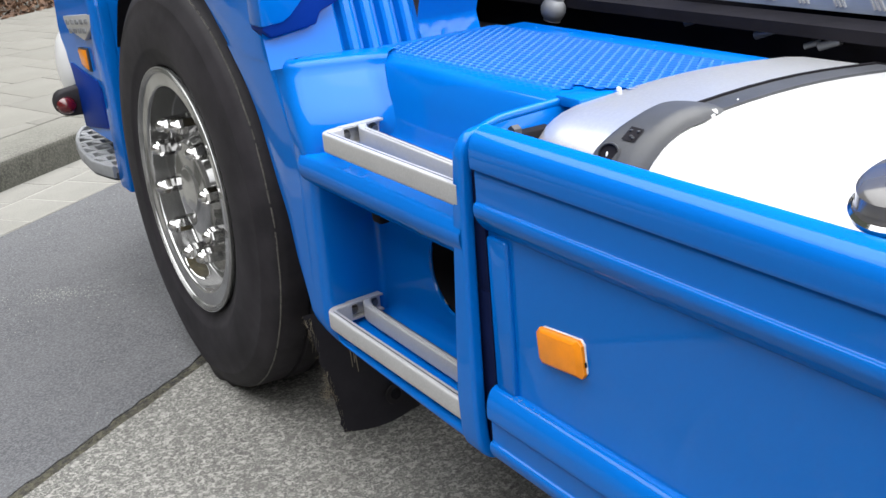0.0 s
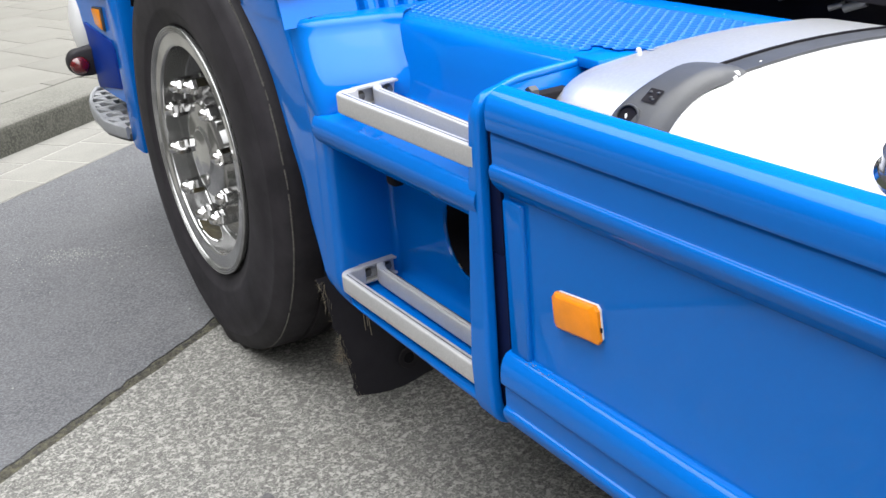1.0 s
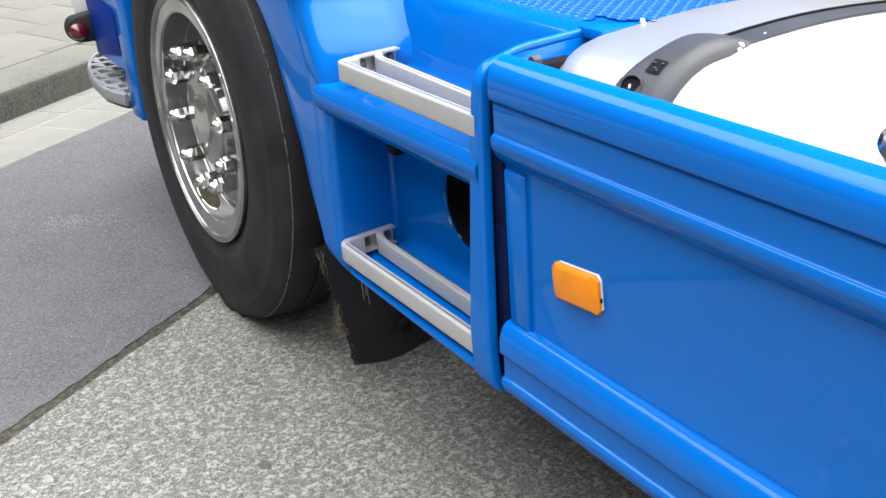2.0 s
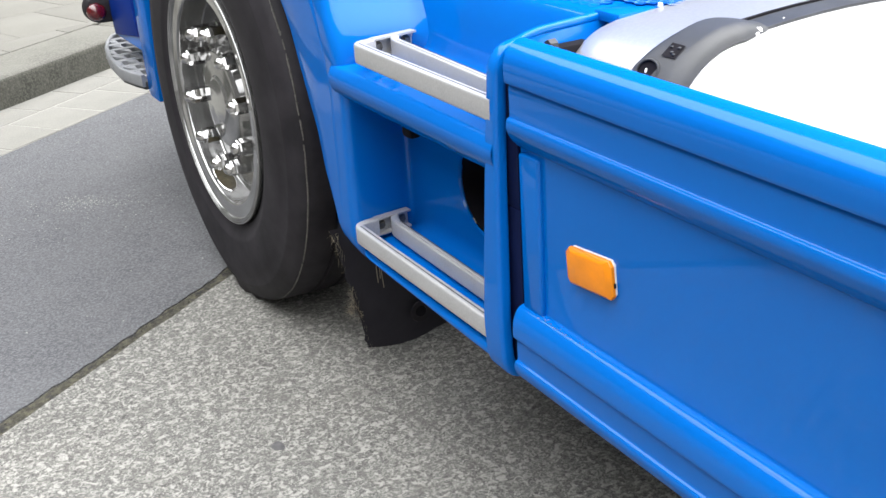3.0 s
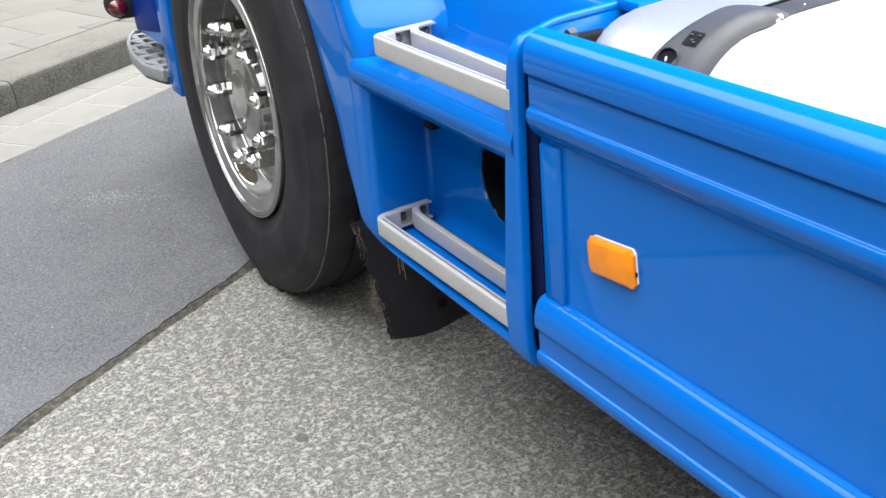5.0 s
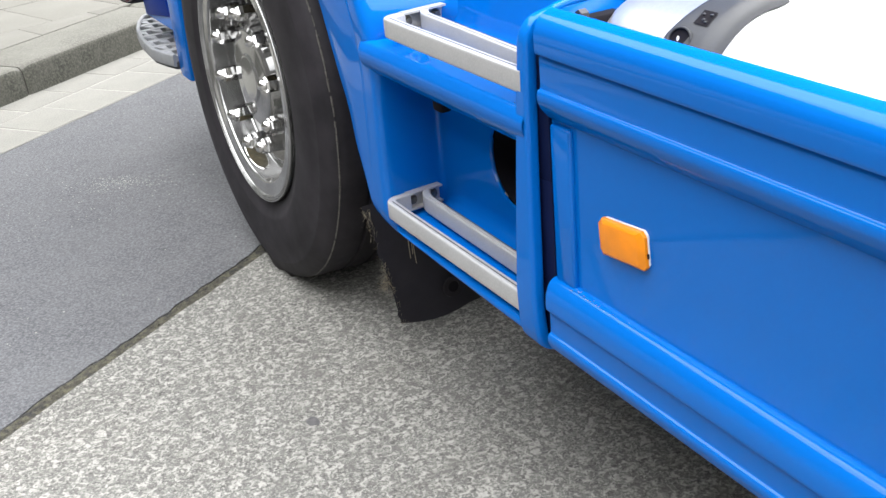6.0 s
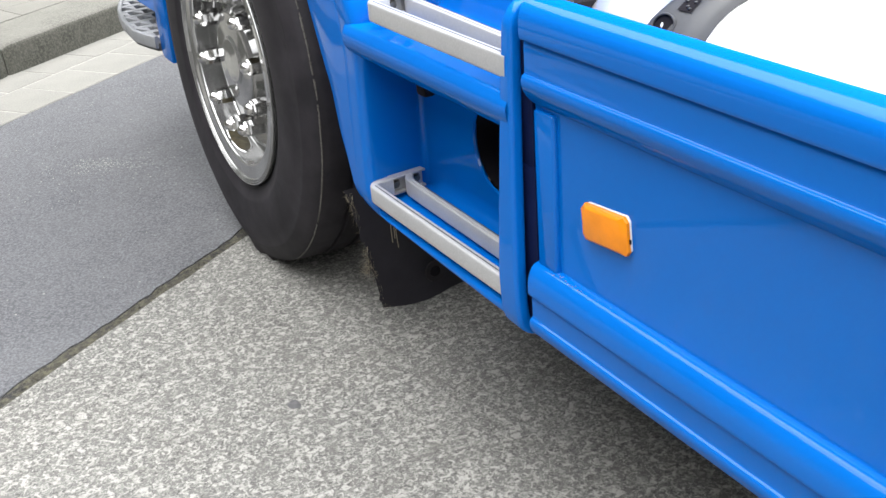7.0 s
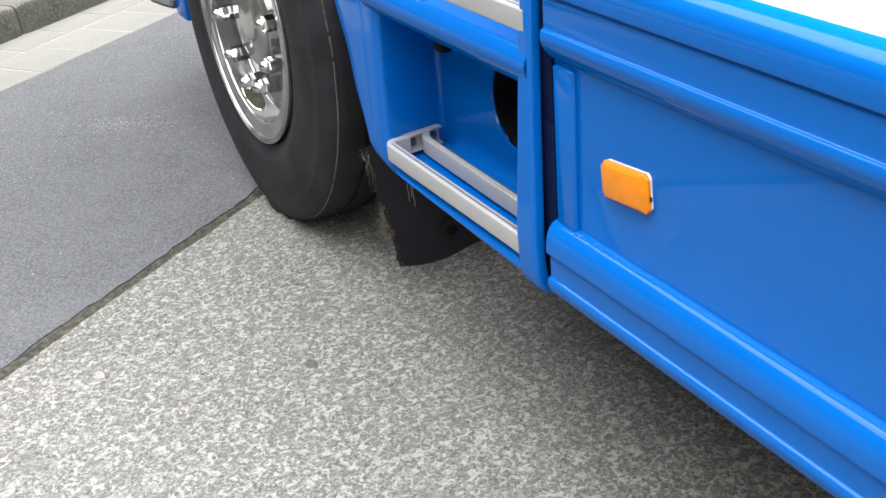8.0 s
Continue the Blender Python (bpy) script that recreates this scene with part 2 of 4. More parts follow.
def extrude_x(profile, x0, x1, cuts=1, r=0.0, closed=False, caps=False):
    """A (y, z) profile drawn out along x."""
    pr = rounded([(0, y, z) for y, z in profile], r, closed=closed) if r else [Vector((0, y, z)) for y, z in profile]
    rings = [[(x0 + (x1 - x0) * k / cuts, p.y, p.z) for p in pr] for k in range(cuts + 1)]
    return loft(rings, closed=closed, caps=caps)


def box(x0, x1, y0, y1, z0, z1, bevel=0.0, seg=2):
    bm = bmesh.new()
    bmesh.ops.create_cube(bm, size=1, matrix=Matrix.Translation(((x0 + x1) / 2, (y0 + y1) / 2, (z0 + z1) / 2)) @ Matrix.Diagonal((x1 - x0, y1 - y0, z1 - z0, 1)))
    if bevel:
        bmesh.ops.bevel(bm, geom=bm.edges[:], offset=bevel, segments=seg, profile=0.5, affect="EDGES")
    return bm


def sweep(path, section, up=Vector((0, 0, 1)), caps=True):
    """A closed (a, b) section carried along a path: a to the side, b upwards."""
    path = [Vector(p) for p in path]
    rings = []
    for i, p in enumerate(path):
        t = (path[min(i + 1, len(path) - 1)] - path[max(i - 1, 0)]).normalized()
        side = t.cross(up).normalized()
        top = side.cross(t)
        rings.append([p + side * a + top * b for a, b in section])
    return loft(rings, closed=True, caps=caps)


def sweep_varied(path, sections, up):
    """As sweep, with a section of its own at each point of the path."""
    path = [Vector(p) for p in path]
    rings = []
    for i, p in enumerate(path):
        t = (path[min(i + 1, len(path) - 1)] - path[max(i - 1, 0)]).normalized()
        side = t.cross(up).normalized()
        top = side.cross(t)
        rings.append([p + side * a + top * b for a, b in sections[i]])
    return loft(rings, closed=True, caps=True)


def round_section(w, h, r, steps=3):
    q = rounded([(-w / 2, -h / 2, 0), (w / 2, -h / 2, 0), (w / 2, h / 2, 0), (-w / 2, h / 2, 0)], r, steps, closed=True)
    return [(p.x, p.y) for p in q]


def lathe_y(profile, cx, cz, segs=96, y0=0.0):
    """A (radius, y) profile turned about an axis along y through (cx, cz)."""
    rings = []
    for k in range(segs):
        a = 2 * math.pi * k / segs
        rings.append([(cx + r * math.cos(a), y0 + y, cz + r * math.sin(a)) for r, y in profile])
    return loft(rings, ring_closed=True)


def tube(points, r, sides=10):
    sec = [(r * math.cos(2 * math.pi * k / sides), r * math.sin(2 * math.pi * k / sides)) for k in range(sides)]
    return sweep(points, sec)


def prism(outline, z0, z1, bevel=0.0):
    bm = bmesh.new()
    top = [bm.verts.new((x, y, z1)) for x, y in outline]
    f = bm.faces.new(top)
    ex = bmesh.ops.extrude_face_region(bm, geom=[f])
    bmesh.ops.translate(bm, verts=[v for v in ex["geom"] if isinstance(v, bmesh.types.BMVert)], vec=(0, 0, z0 - z1))
    if bevel:
        bmesh.ops.bevel(bm, geom=[e for e in bm.edges], offset=bevel, segments=2, profile=0.5, affect="EDGES")
    return bm


def join(*bms):
    out = bmesh.new()
    for b in bms:
        me = bpy.data.meshes.new("tmp")
        b.to_mesh(me)
        out.from_mesh(me)
        bpy.data.meshes.remove(me)
        b.free()
    return out


def smooth_table(table, z, reach=0.02):
    return sum(lerp_table(table, z + d * reach) for d in (-1, -0.5, 0, 0.5, 1)) / 5


def lerp_table(table, z):
    for (z0, v0), (z1, v1) in zip(table, table[1:]):
        if z <= z1:
            return v0 + (v1 - v0) * max(0.0, (z - z0)) / (z1 - z0)
    return table[-1][1]


# ---------------------------------------------------------------- the street
# street axes: u runs along the kerb, s away from it; one turn about z
STREET = pose(0, 0, 0, 0, 0, 125.44)


def street(ob):
    ob.matrix_world = STREET @ ob.matrix_world
    return ob


S_JOINT, S_GUTTER, S_KERB, S_PAVE, S_HEDGE = 1.19, 2.595, 3.055, 3.362, 6.75


def strip_sheet(u0, u1, s0, s1, z, nu=1, ns=1, wobble=0.0, thick=0.12, wobble_near=0.0):
    bm = bmesh.new()
    rows = []
    for j in range(ns + 1):
        row = []
        for i in range(nu + 1):
            u, s = u0 + (u1 - u0) * i / nu, s0 + (s1 - s0) * j / ns
            if wobble and j == ns:
                s += wobble * (noise.noise((u * 2.1, 3.0, 0.0)) + 0.5 * noise.noise((u * 9.0, 7.0, 0.0)))
            if wobble_near and j == 0:
                s += wobble_near * (noise.noise((u * 3.3, 5.0, 0.0)) + 0.6 * noise.noise((u * 14.0, 2.0, 0.0)) + 0.8 * noise.noise((u * 37.0, 9.0, 0.0)))
            row.append(bm.verts.new((u, s, z)))
        rows.append(row)
    for a, b in zip(rows, rows[1:]):
        for i in range(nu):
            bm.faces.new((a[i], a[i + 1], b[i + 1], b[i]))
    edge = [e for e in bm.edges if e.is_boundary]
    ex = bmesh.ops.extrude_edge_only(bm, edges=edge)
    bmesh.ops.translate(bm, verts=[v for v in ex["geom"] if isinstance(v, bmesh.types.BMVert)], vec=(0, 0, -thick))
    return bm


def structure(name, bm, mat, label, category):
    ob = part(name, bm, mat, smooth=30)
    return street(tagged(ob, label, category, kind="structure"))


ground_bm = bmesh.new()
bmesh.ops.create_grid(ground_bm, x_segments=4, y_segments=4, size=600, matrix=Matrix.Translation((0, 0, -0.03)))
structure("ground", ground_bm, EARTH, "dark bare earth under and around the paving", "ground")
structure("yard_floor", strip_sheet(-40, 40, -40, S_JOINT - 0.016, 0.0, 1600, 1, 0.012, 0.02), CONCRETE, "washed grey concrete yard floor with pale flecks", "pavement")
structure("road", strip_sheet(-40, 40, S_JOINT + 0.021, S_GUTTER, -0.002, 2400, 1, 0.011, 0.02, 0.014), ASPHALT, "worn dark grey asphalt strip beside the gutter", "road")

# moss and grit in the joint between concrete and asphalt
moss = bmesh.new()
rng = random.Random(5)
for k in range(7000):
    u = rng.uniform(-2.5, 4.0)
    thick_here = 0.5 + 0.5 * noise.noise((u * 3.0, 1.0, 5.0))
    if rng.random() > 0.35 + thick_here:
        continue
    s = S_JOINT + 0.002 + rng.gauss(0, 0.010 + 0.009 * max(0, thick_here))
    r = rng.uniform(0.0012, 0.0050) * (0.5 + 0.8 * max(0, thick_here))
    a0, wide = rng.uniform(0, 6.28), rng.uniform(1.0, 1.9)
    low = [moss.verts.new((u + r * wide * math.cos(a0 + q * 1.0472) * rng.uniform(0.7, 1.3), s + r * math.sin(a0 + q * 1.0472) * rng.uniform(0.7, 1.3), -0.0058)) for q in range(6)]
    top = moss.verts.new((u, s, -0.0052 + r * rng.uniform(0.3, 0.8)))
    for q in range(6):
        moss.faces.new((low[q], low[(q + 1) % 6], top))
moss_ob = part("joint_moss", moss, MOSS)
street(tagged(moss_ob, "dry moss and grit in the joint of the yard", "moss", kind="stuff"))

structure("joint_fill", strip_sheet(-40, 40, S_JOINT - 0.05, S_JOINT + 0.06, -0.0055, 10, 1, 0, 0.02), MOSS, "grit and moss filling the joint", "joint")

# gutter of two rows of pale pavers
gutter = structure("gutter", strip_sheet(-40, 40, S_GUTTER + 0.003, S_KERB + 0.02, -0.0004, 80, 1, 0, 0.02), MORTAR, "pale mortar bed of the paved gutter", "gutter")


def slab_mesh(name, w, d, h, bevel, mat):
    bm = box(-w / 2, w / 2, -d / 2, d / 2, -h, 0, bevel, 1)
    finish(bm, 30)
    me = bpy.data.meshes.new(name)
    bm.to_mesh(me)
    bm.free()
    me.materials.append(mat)
    return me


def piece(name, me, parent, x, y, z, rz=0.0):
    ob = new(name, me)
    ob.parent = parent
    ob.matrix_basis = pose(x, y, z, 0, 0, rz)
    return ob


row_s = [(S_GUTTER + 0.138, 0.268, 1.783), (S_KERB - 0.092, 0.178, 1.965)]
for s_mid, depth, u_start in row_s:
    me = slab_mesh("gutter_paver", 0.245, depth, 0.05, 0.003, GUTTER)
    for k in range(-24, 60):
        piece("gutter_paver", me, gutter, u_start + 0.125 + 0.252 * k, s_mid, 0.0015 + rng.uniform(-0.001, 0.001), rng.uniform(-0.4, 0.4))

# kerb stones with a worn, rounded front edge
kerb = structure("kerb", strip_sheet(-40, 40, S_KERB + 0.03, S_PAVE, 0.06, 10, 1, 0, 0.08), EARTH, "bedding of the concrete kerb", "kerb")
pr = rounded([(0, 0, -0.06), (0, 0.0, 0.0), (0, 0.008, 0.128), (0, 0.30, 0.132), (0, 0.30, -0.06)], [0, 0, 0.03, 0.01, 0], 5)
rings = []
for k in range(41):
    u = 0.004 + 0.992 * k / 40
    fall = 0.012 * (1 - min(1, k / 1.5, (40 - k) / 1.5))
    ring = []
    for p in pr:
        chip = 0.006 * max(0, noise.noise((u * 14, p.z * 20, 2))) if p.z > 0.09 and p.y < 0.05 else 0
        ring.append((u, p.y + fall * 0.6 + chip, p.z - (fall if p.z > 0.05 else 0) - chip * 0.5))
    rings.append(ring)
kb = loft(rings, caps=True)
finish(kb, 50)
kerb_me = bpy.data.meshes.new("kerb_stone")
kb.to_mesh(kerb_me)
kb.free()
kerb_me.materials.append(KERB)
kerb_me.materials.append(KERB_FACE)
# faces turned towards the gutter take the darker KERB_FACE
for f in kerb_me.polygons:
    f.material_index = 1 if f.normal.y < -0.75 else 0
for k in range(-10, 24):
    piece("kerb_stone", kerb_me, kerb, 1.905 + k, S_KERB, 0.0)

# footpath of slabs laid askew to the kerb, cut along it
path_floor = structure("pavement", strip_sheet(-40, 40, S_PAVE + 0.002, S_HEDGE + 1.2, 0.126, 10, 1, 0, 0.1), SAND, "dark sand joints of the footpath", "pavement")
P1, P2 = Vector((0.310, 0.951)), Vector((0.951, -0.310))


def clip_below(poly, s_min):
    out = []
    for a, b in zip(poly, poly[1:] + poly[:1]):
        if a.y >= s_min:
            out.append(a)
        if (a.y >= s_min) != (b.y >= s_min):
            out.append(a.lerp(b, (s_min - a.y) / (b.y - a.y)))
    return out


def paving(rows, cols, inside):
    """Slab outlines of the askew pattern, row by row, staggered by half."""
    for i in rows:
        for j in cols:
            a0 = 4.694 + 0.54 * i
            b0 = 1.352 + 0.357 * (j + (0.5 if i % 2 == 0 else 0.0))
            g = 0.0022
            quad = [P1 * (a0 + a) + P2 * (b0 + b) for a, b in ((g, g), (g, 0.357 - g), (0.54 - g, 0.357 - g), (0.54 - g, g))]
            if inside(sum(quad, Vector((0, 0))) / 4):
                quad = clip_below(quad, S_PAVE + 0.003)
                if len(quad) >= 3 and max(p.y for p in quad) - min(p.y for p in quad) > 0.05:
                    yield quad


near = lambda c: -3.4 < c.x < 8.6 and S_PAVE - 0.2 < c.y < S_HEDGE
for quad in paving(range(-10, 12), range(-26, 32), near):
    c = sum(quad, Vector((0, 0))) / len(quad)
    bm = prism([((p - c).x, (p - c).y) for p in quad], -0.05, 0.0, 0.0015)
    finish(bm, 30)
    me = bpy.data.meshes.new("paving_slab")
    bm.to_mesh(me)
    bm.free()
    me.materials.append(SLAB)
    piece("paving_slab", me, path_floor, c.x, c.y, 0.1305 + rng.uniform(-0.0008, 0.0008))

# leaf litter and a low hedge foot at the back of the footpath
leaf = bmesh.new()
for k in range(5200):
    u, s = rng.uniform(2.5, 11), S_HEDGE + abs(rng.gauss(0, 0.45)) - 0.05
    z = 0.135 + max(0, (s - S_HEDGE)) * rng.uniform(0, 0.9)
    m = pose(u, s, z, rng.uniform(-70, 70), rng.uniform(-70, 70), rng.uniform(0, 360))
    a, b = rng.uniform(0.02, 0.05), rng.uniform(0.012, 0.028)
    vs = [leaf.verts.new(m @ Vector(p)) for p in ((-a, 0, 0), (0, -b, 0.006), (a, 0, 0), (0, b, 0.006))]
    leaf.faces.new(vs)
leaf_ob = part("leaf_litter", leaf, LEAF)
street(tagged(leaf_ob, "brown dry leaves heaped behind the footpath", "leaves", kind="stuff"))
twig = bmesh.new()
for k in range(260):
    u, s = rng.uniform(2.5, 11), S_HEDGE + rng.uniform(0.1, 0.9)
    p = Vector((u, s, 0.12))
    pts = [p, p + Vector((rng.gauss(0, 0.08), rng.gauss(0, 0.06), 0.25)), p + Vector((rng.gauss(0, 0.2), rng.gauss(0, 0.15), rng.uniform(0.4, 0.7)))]
    b2 = tube(pts, rng.uniform(0.003, 0.008), 5)
    me = bpy.data.meshes.new("t")
    b2.to_mesh(me)
    b2.free()
    twig.from_mesh(me)
    bpy.data.meshes.remove(me)
street(tagged(part("hedge_twigs", twig, TWIG), "bare brown twigs of a low hedge", "hedge", kind="stuff"))

# unseen plain wall across the yard behind the camera, added to block low sky
yard_wall = part("wall_south", box(-4.5, 24, -6.8, -6.5, -0.02, 6.8), RENDER_WALL)
tagged(yard_wall, "plain dull wall across the yard, unseen, added to block low sky", "wall", kind="structure")

# out of view: a dark blocker added to cut the bright horizon from reflections
far_wall = part("wall_west", box(-30, 30, 9.2, 9.5, -0.02, 7.5), UNSEEN_DARK_WALL)
street(tagged(far_wall, "plain dark wall beyond the hedge, unseen, added to block low sky", "wall", kind="structure"))

# pale grit and a scuffed patch on the asphalt, a dark gum spot on the concrete
rg = random.Random(21)
grit = bmesh.new()
spots = []
while len(spots) < 3800:      # loose grit lies in drifts
    x, y = rg.uniform(-4.2, -1.3), rg.uniform(-1.8, 1.6)
    if rg.random() < 0.25 + 1.2 * noise.noise((x * 2.6, y * 2.6, 4.0)):
        spots.append((x, y, 0.0008 + 0.0022 * rg.random() ** 3))
for k in range(420):          # the scuff runs across the strip
    along, across = rg.gauss(0, 0.085), rg.gauss(0, 0.045)
    spots.append((-2.27 + 0.49 * along - 0.87 * across, -0.17 + 0.87 * along + 0.49 * across, 0.0008 + 0.0019 * rg.random() ** 2))
for x, y, r in spots:
    s = -0.815 * x - 0.58 * y
    if not S_JOINT + 0.03 < s < S_GUTTER - 0.02:
        continue
    a0 = rg.uniform(0, 6)
    stretch = rg.uniform(0.7, 2.0)
    ring = [(x + r * stretch * math.cos(a0 + q * 1.2566), y + r * math.sin(a0 + q * 1.2566)) for q in range(5)]
    low = [grit.verts.new((px, py, -0.0022)) for px, py in ring]
    top = [grit.verts.new((x + (px - x) * 0.6, y + (py - y) * 0.6, -0.0022 + r * 0.5)) for px, py in ring]
    grit.faces.new(top)
    for q in range(5):
        grit.faces.new((low[q], low[(q + 1) % 5], top[(q + 1) % 5], top[q]))
tagged(part("road_grit", grit, GRIT), "pale grit and scuffs on the asphalt", "grit", kind="stuff")
gum = bmesh.new()
rim_low = [gum.verts.new((-0.605 + 0.017 * (1 + 0.15 * math.sin(3 * a)) * math.cos(a), -0.188 + 0.014 * (1 + 0.12 * math.cos(2 * a)) * math.sin(a), 0.0002)) for a in [2 * math.pi * q / 18 for q in range(18)]]
rim_top = [gum.verts.new((-0.605 + (v.co.x + 0.605) * 0.8, -0.188 + (v.co.y + 0.188) * 0.8, 0.0014)) for v in rim_low]
gum.faces.new(rim_top)
for q in range(18):
    gum.faces.new((rim_low[q], rim_low[(q + 1) % 18], rim_top[(q + 1) % 18], rim_top[q]))
tagged(part("gum_spot", gum, GUM), "flat dark gum spot on the concrete", "gum")


# ---------------------------------------------------------------- the lorry
# x runs from its front to its tail, y from its near flank to the far one; x = 0 is the front end of the side skirt
truck = new("lorry")
tagged(truck, "blue lorry tractor with chrome wheel, aluminium steps and side skirt", "lorry")

# ---- side skirt: one moulded sheet with rolls and ledges
SKIRT = [(0.0482, 0.842), (0.0474, 0.855), (0.0446, 0.868), (0.0398, 0.876), (0.0346, 0.8808), (0.0294, 0.8832), (0.0246, 0.8837), (0.0198, 0.8826), (0.0154, 0.8806), (0.0118, 0.8786), (0.01, 0.8773), (0.005, 0.873),
         (0.0034, 0.8712), (0.0012, 0.868), (-0.0012, 0.8628), (-0.0029, 0.856), (-0.0037, 0.847), (-0.0036, 0.838), (-0.0032, 0.83), (-0.0024, 0.8274), (0.005, 0.8268), (0.006, 0.8248), (0.0042, 0.8212), (0.0034, 0.815),
         (0.0034, 0.783), (0.0028, 0.7795), (0.0018, 0.7786), (-0.0009, 0.7772), (-0.0023, 0.7748), (-0.0031, 0.77), (-0.0026, 0.763), (0.003, 0.75), (0.014, 0.737), (0.019, 0.733), (0.019, 0.499), (0.0182, 0.4968),
         (0.0125, 0.4958), (0.007, 0.4935), (0.0028, 0.4895), (-0.0005, 0.4845), (-0.003, 0.4785), (-0.0048, 0.472), (-0.0058, 0.464), (-0.0062, 0.45), (-0.0056, 0.4474), (0.0022, 0.4468), (0.0031, 0.4448), (0.0014, 0.4412),
         (0.0006, 0.435), (0.0006, 0.411), (-0.0004, 0.408), (-0.0034, 0.4064), (-0.005, 0.4038), (-0.0056, 0.399), (-0.0046, 0.3925), (0.002, 0.38), (0.014, 0.37), (0.03, 0.364), (0.05, 0.36)]
SKIRT_BACK = [(0.055, 0.365), (0.034, 0.374), (0.030, 0.50), (0.030, 0.74), (0.026, 0.84), (0.030, 0.858), (0.038, 0.850), (0.042, 0.838)]
skirt = part("side_skirt", extrude_x(flowing(SKIRT) + SKIRT_BACK, 0.0, 2.6, 1, closed=True, caps=True), BLUE, truck, "glossy blue moulded side skirt", smooth=34)
cover = box(0.004, 0.051, 0.011, 0.024, 0.492, 0.729, 0.005, 3)
# dark filler pieces added in the gap, their colour painting its deep shade
part("gap_seal", join(box(-0.062, -0.001, 0.0140, 0.0215, 0.374, 0.640, 0.001), box(-0.040, -0.001, 0.0140, 0.0215, 0.6405, 0.856, 0.001), box(-0.0225, -0.001, 0.022, 0.060, 0.368, 0.866, 0.002)), NAVY, skirt, "dark navy filler standing in for the shade in the gap before the skirt")
part("cover_strip", cover, BLUE, skirt, "raised blue vertical strip")

# flaked paint and grit caught on the lower ledge
rp = random.Random(31)
chips = bmesh.new()
for k in range(22):
    x = 0.05 + abs(rp.gauss(0, 0.06))
    m = Matrix.Translation((x, rp.uniform(0.004, 0.016), 0.4965 - 0.0005)) @ Matrix.Rotation(rp.uniform(0, 6), 4, "Z") @ Matrix.Diagonal((rp.uniform(0.8, 3.0), rp.uniform(0.6, 1.2), 0.6, 1))
    bmesh.ops.create_icosphere(chips, subdivisions=1, radius=rp.uniform(0.0004, 0.0010), matrix=m)
tagged(part("ledge_grit", chips, GRIT, skirt, "pale grit and flaked paint on the ledge"), kind="stuff")

# amber side lamp
def flat_prism(outline, y0, y1, bevel):
    """An outline in (x, z) given depth along y."""
    bm = prism(outline, -y1, -y0, bevel)
    bm.transform(Matrix.Rotation(math.pi / 2, 4, "X"))
    return bm


def cross_prism(outline, x0, x1, bevel):
    """An outline in (y, z) given depth along x."""
    bm = prism(outline, x0, x1, bevel)
    bm.transform(Matrix(((0, 0, 1, 0), (1, 0, 0, 0), (0, 1, 0, 0), (0, 0, 0, 1))))
    return bm


def tilted(outline, cx, cz, degrees):
    c, s = math.cos(radians(degrees)), math.sin(radians(degrees))
    return [(cx + (x - cx) * c - (z - cz) * s, cz + (x - cx) * s + (z - cz) * c) for x, z in outline]


base = tilted([(0.126, 0.6338), (0.118, 0.627), (0.118, 0.588), (0.122, 0.583), (0.208, 0.583), (0.2134, 0.588), (0.2134, 0.628), (0.208, 0.6338)], 0.164, 0.608, 5.5)
side_lamp = part("side_marker_lamp", flat_prism(base, 0.0168, 0.0195, 0.0006), WHITE_PLASTIC, truck, "amber side marker lamp on a white backing plate")
lens = tilted([(0.122, 0.6325), (0.1135, 0.624), (0.1135, 0.587), (0.119, 0.580), (0.207, 0.580), (0.2125, 0.586), (0.2125, 0.626), (0.206, 0.6325)], 0.164, 0.608, 5.5)
part("plate_notch", box(0.2115, 0.2150, 0.0145, 0.0172, 0.6020, 0.6085, 0.0005, 1), BLACK_PAINT, side_lamp, "dark notch in the edge of the plate")
lens_rings = []
for y, dx, dz in ((0.0174, 0.0, 0.0), (0.0128, 0.0, 0.0), (0.0118, 0.0006, 0.0006), (0.0079, 0.0090, 0.0052), (0.0075, 0.0104, 0.0064)):
    kx, kz = 1 - dx / 0.0495, 1 - dz / 0.0262
    lens_rings.append([(0.163 + (x - 0.163) * kx, y, 0.6063 + (z - 0.6063) * kz) for x, z in lens])
part("lens", loft(lens_rings, closed=True, caps=True), ORANGE, side_lamp, "amber plastic lens", smooth=20)

# ---- step fairing behind the front wheel
ARCH = [(0.36, -0.665), (0.40, -0.690), (0.45, -0.710), (0.50, -0.735), (0.59, -0.757), (0.627, -0.778), (0.71, -0.815), (0.775, -0.842), (0.832, -0.886), (0.90, -0.960), (0.98, -1.06), (1.06, -1.19), (1.10, -1.33)]
CORNER = [(0.36, -0.540), (0.435, -0.548), (0.70, -0.540), (0.785, -0.562), (0.91, -0.634)]
DRAW_IN = [(0.36, 0.0), (0.70, 0.0), (0.785, -0.006), (0.91, 0.022)]
INNER = [(0.36, -0.567), (0.65, -0.567), (0.74, -0.500), (0.79, -0.480), (0.91, -0.592)]
INNER_Y = [(0.36, 0.122), (0.79, 0.120), (0.91, 0.152)]
BACK_Y = [(0.36, 0.133), (0.765, 0.134), (0.845, 0.154), (0.882, 0.170), (0.905, 0.190)]


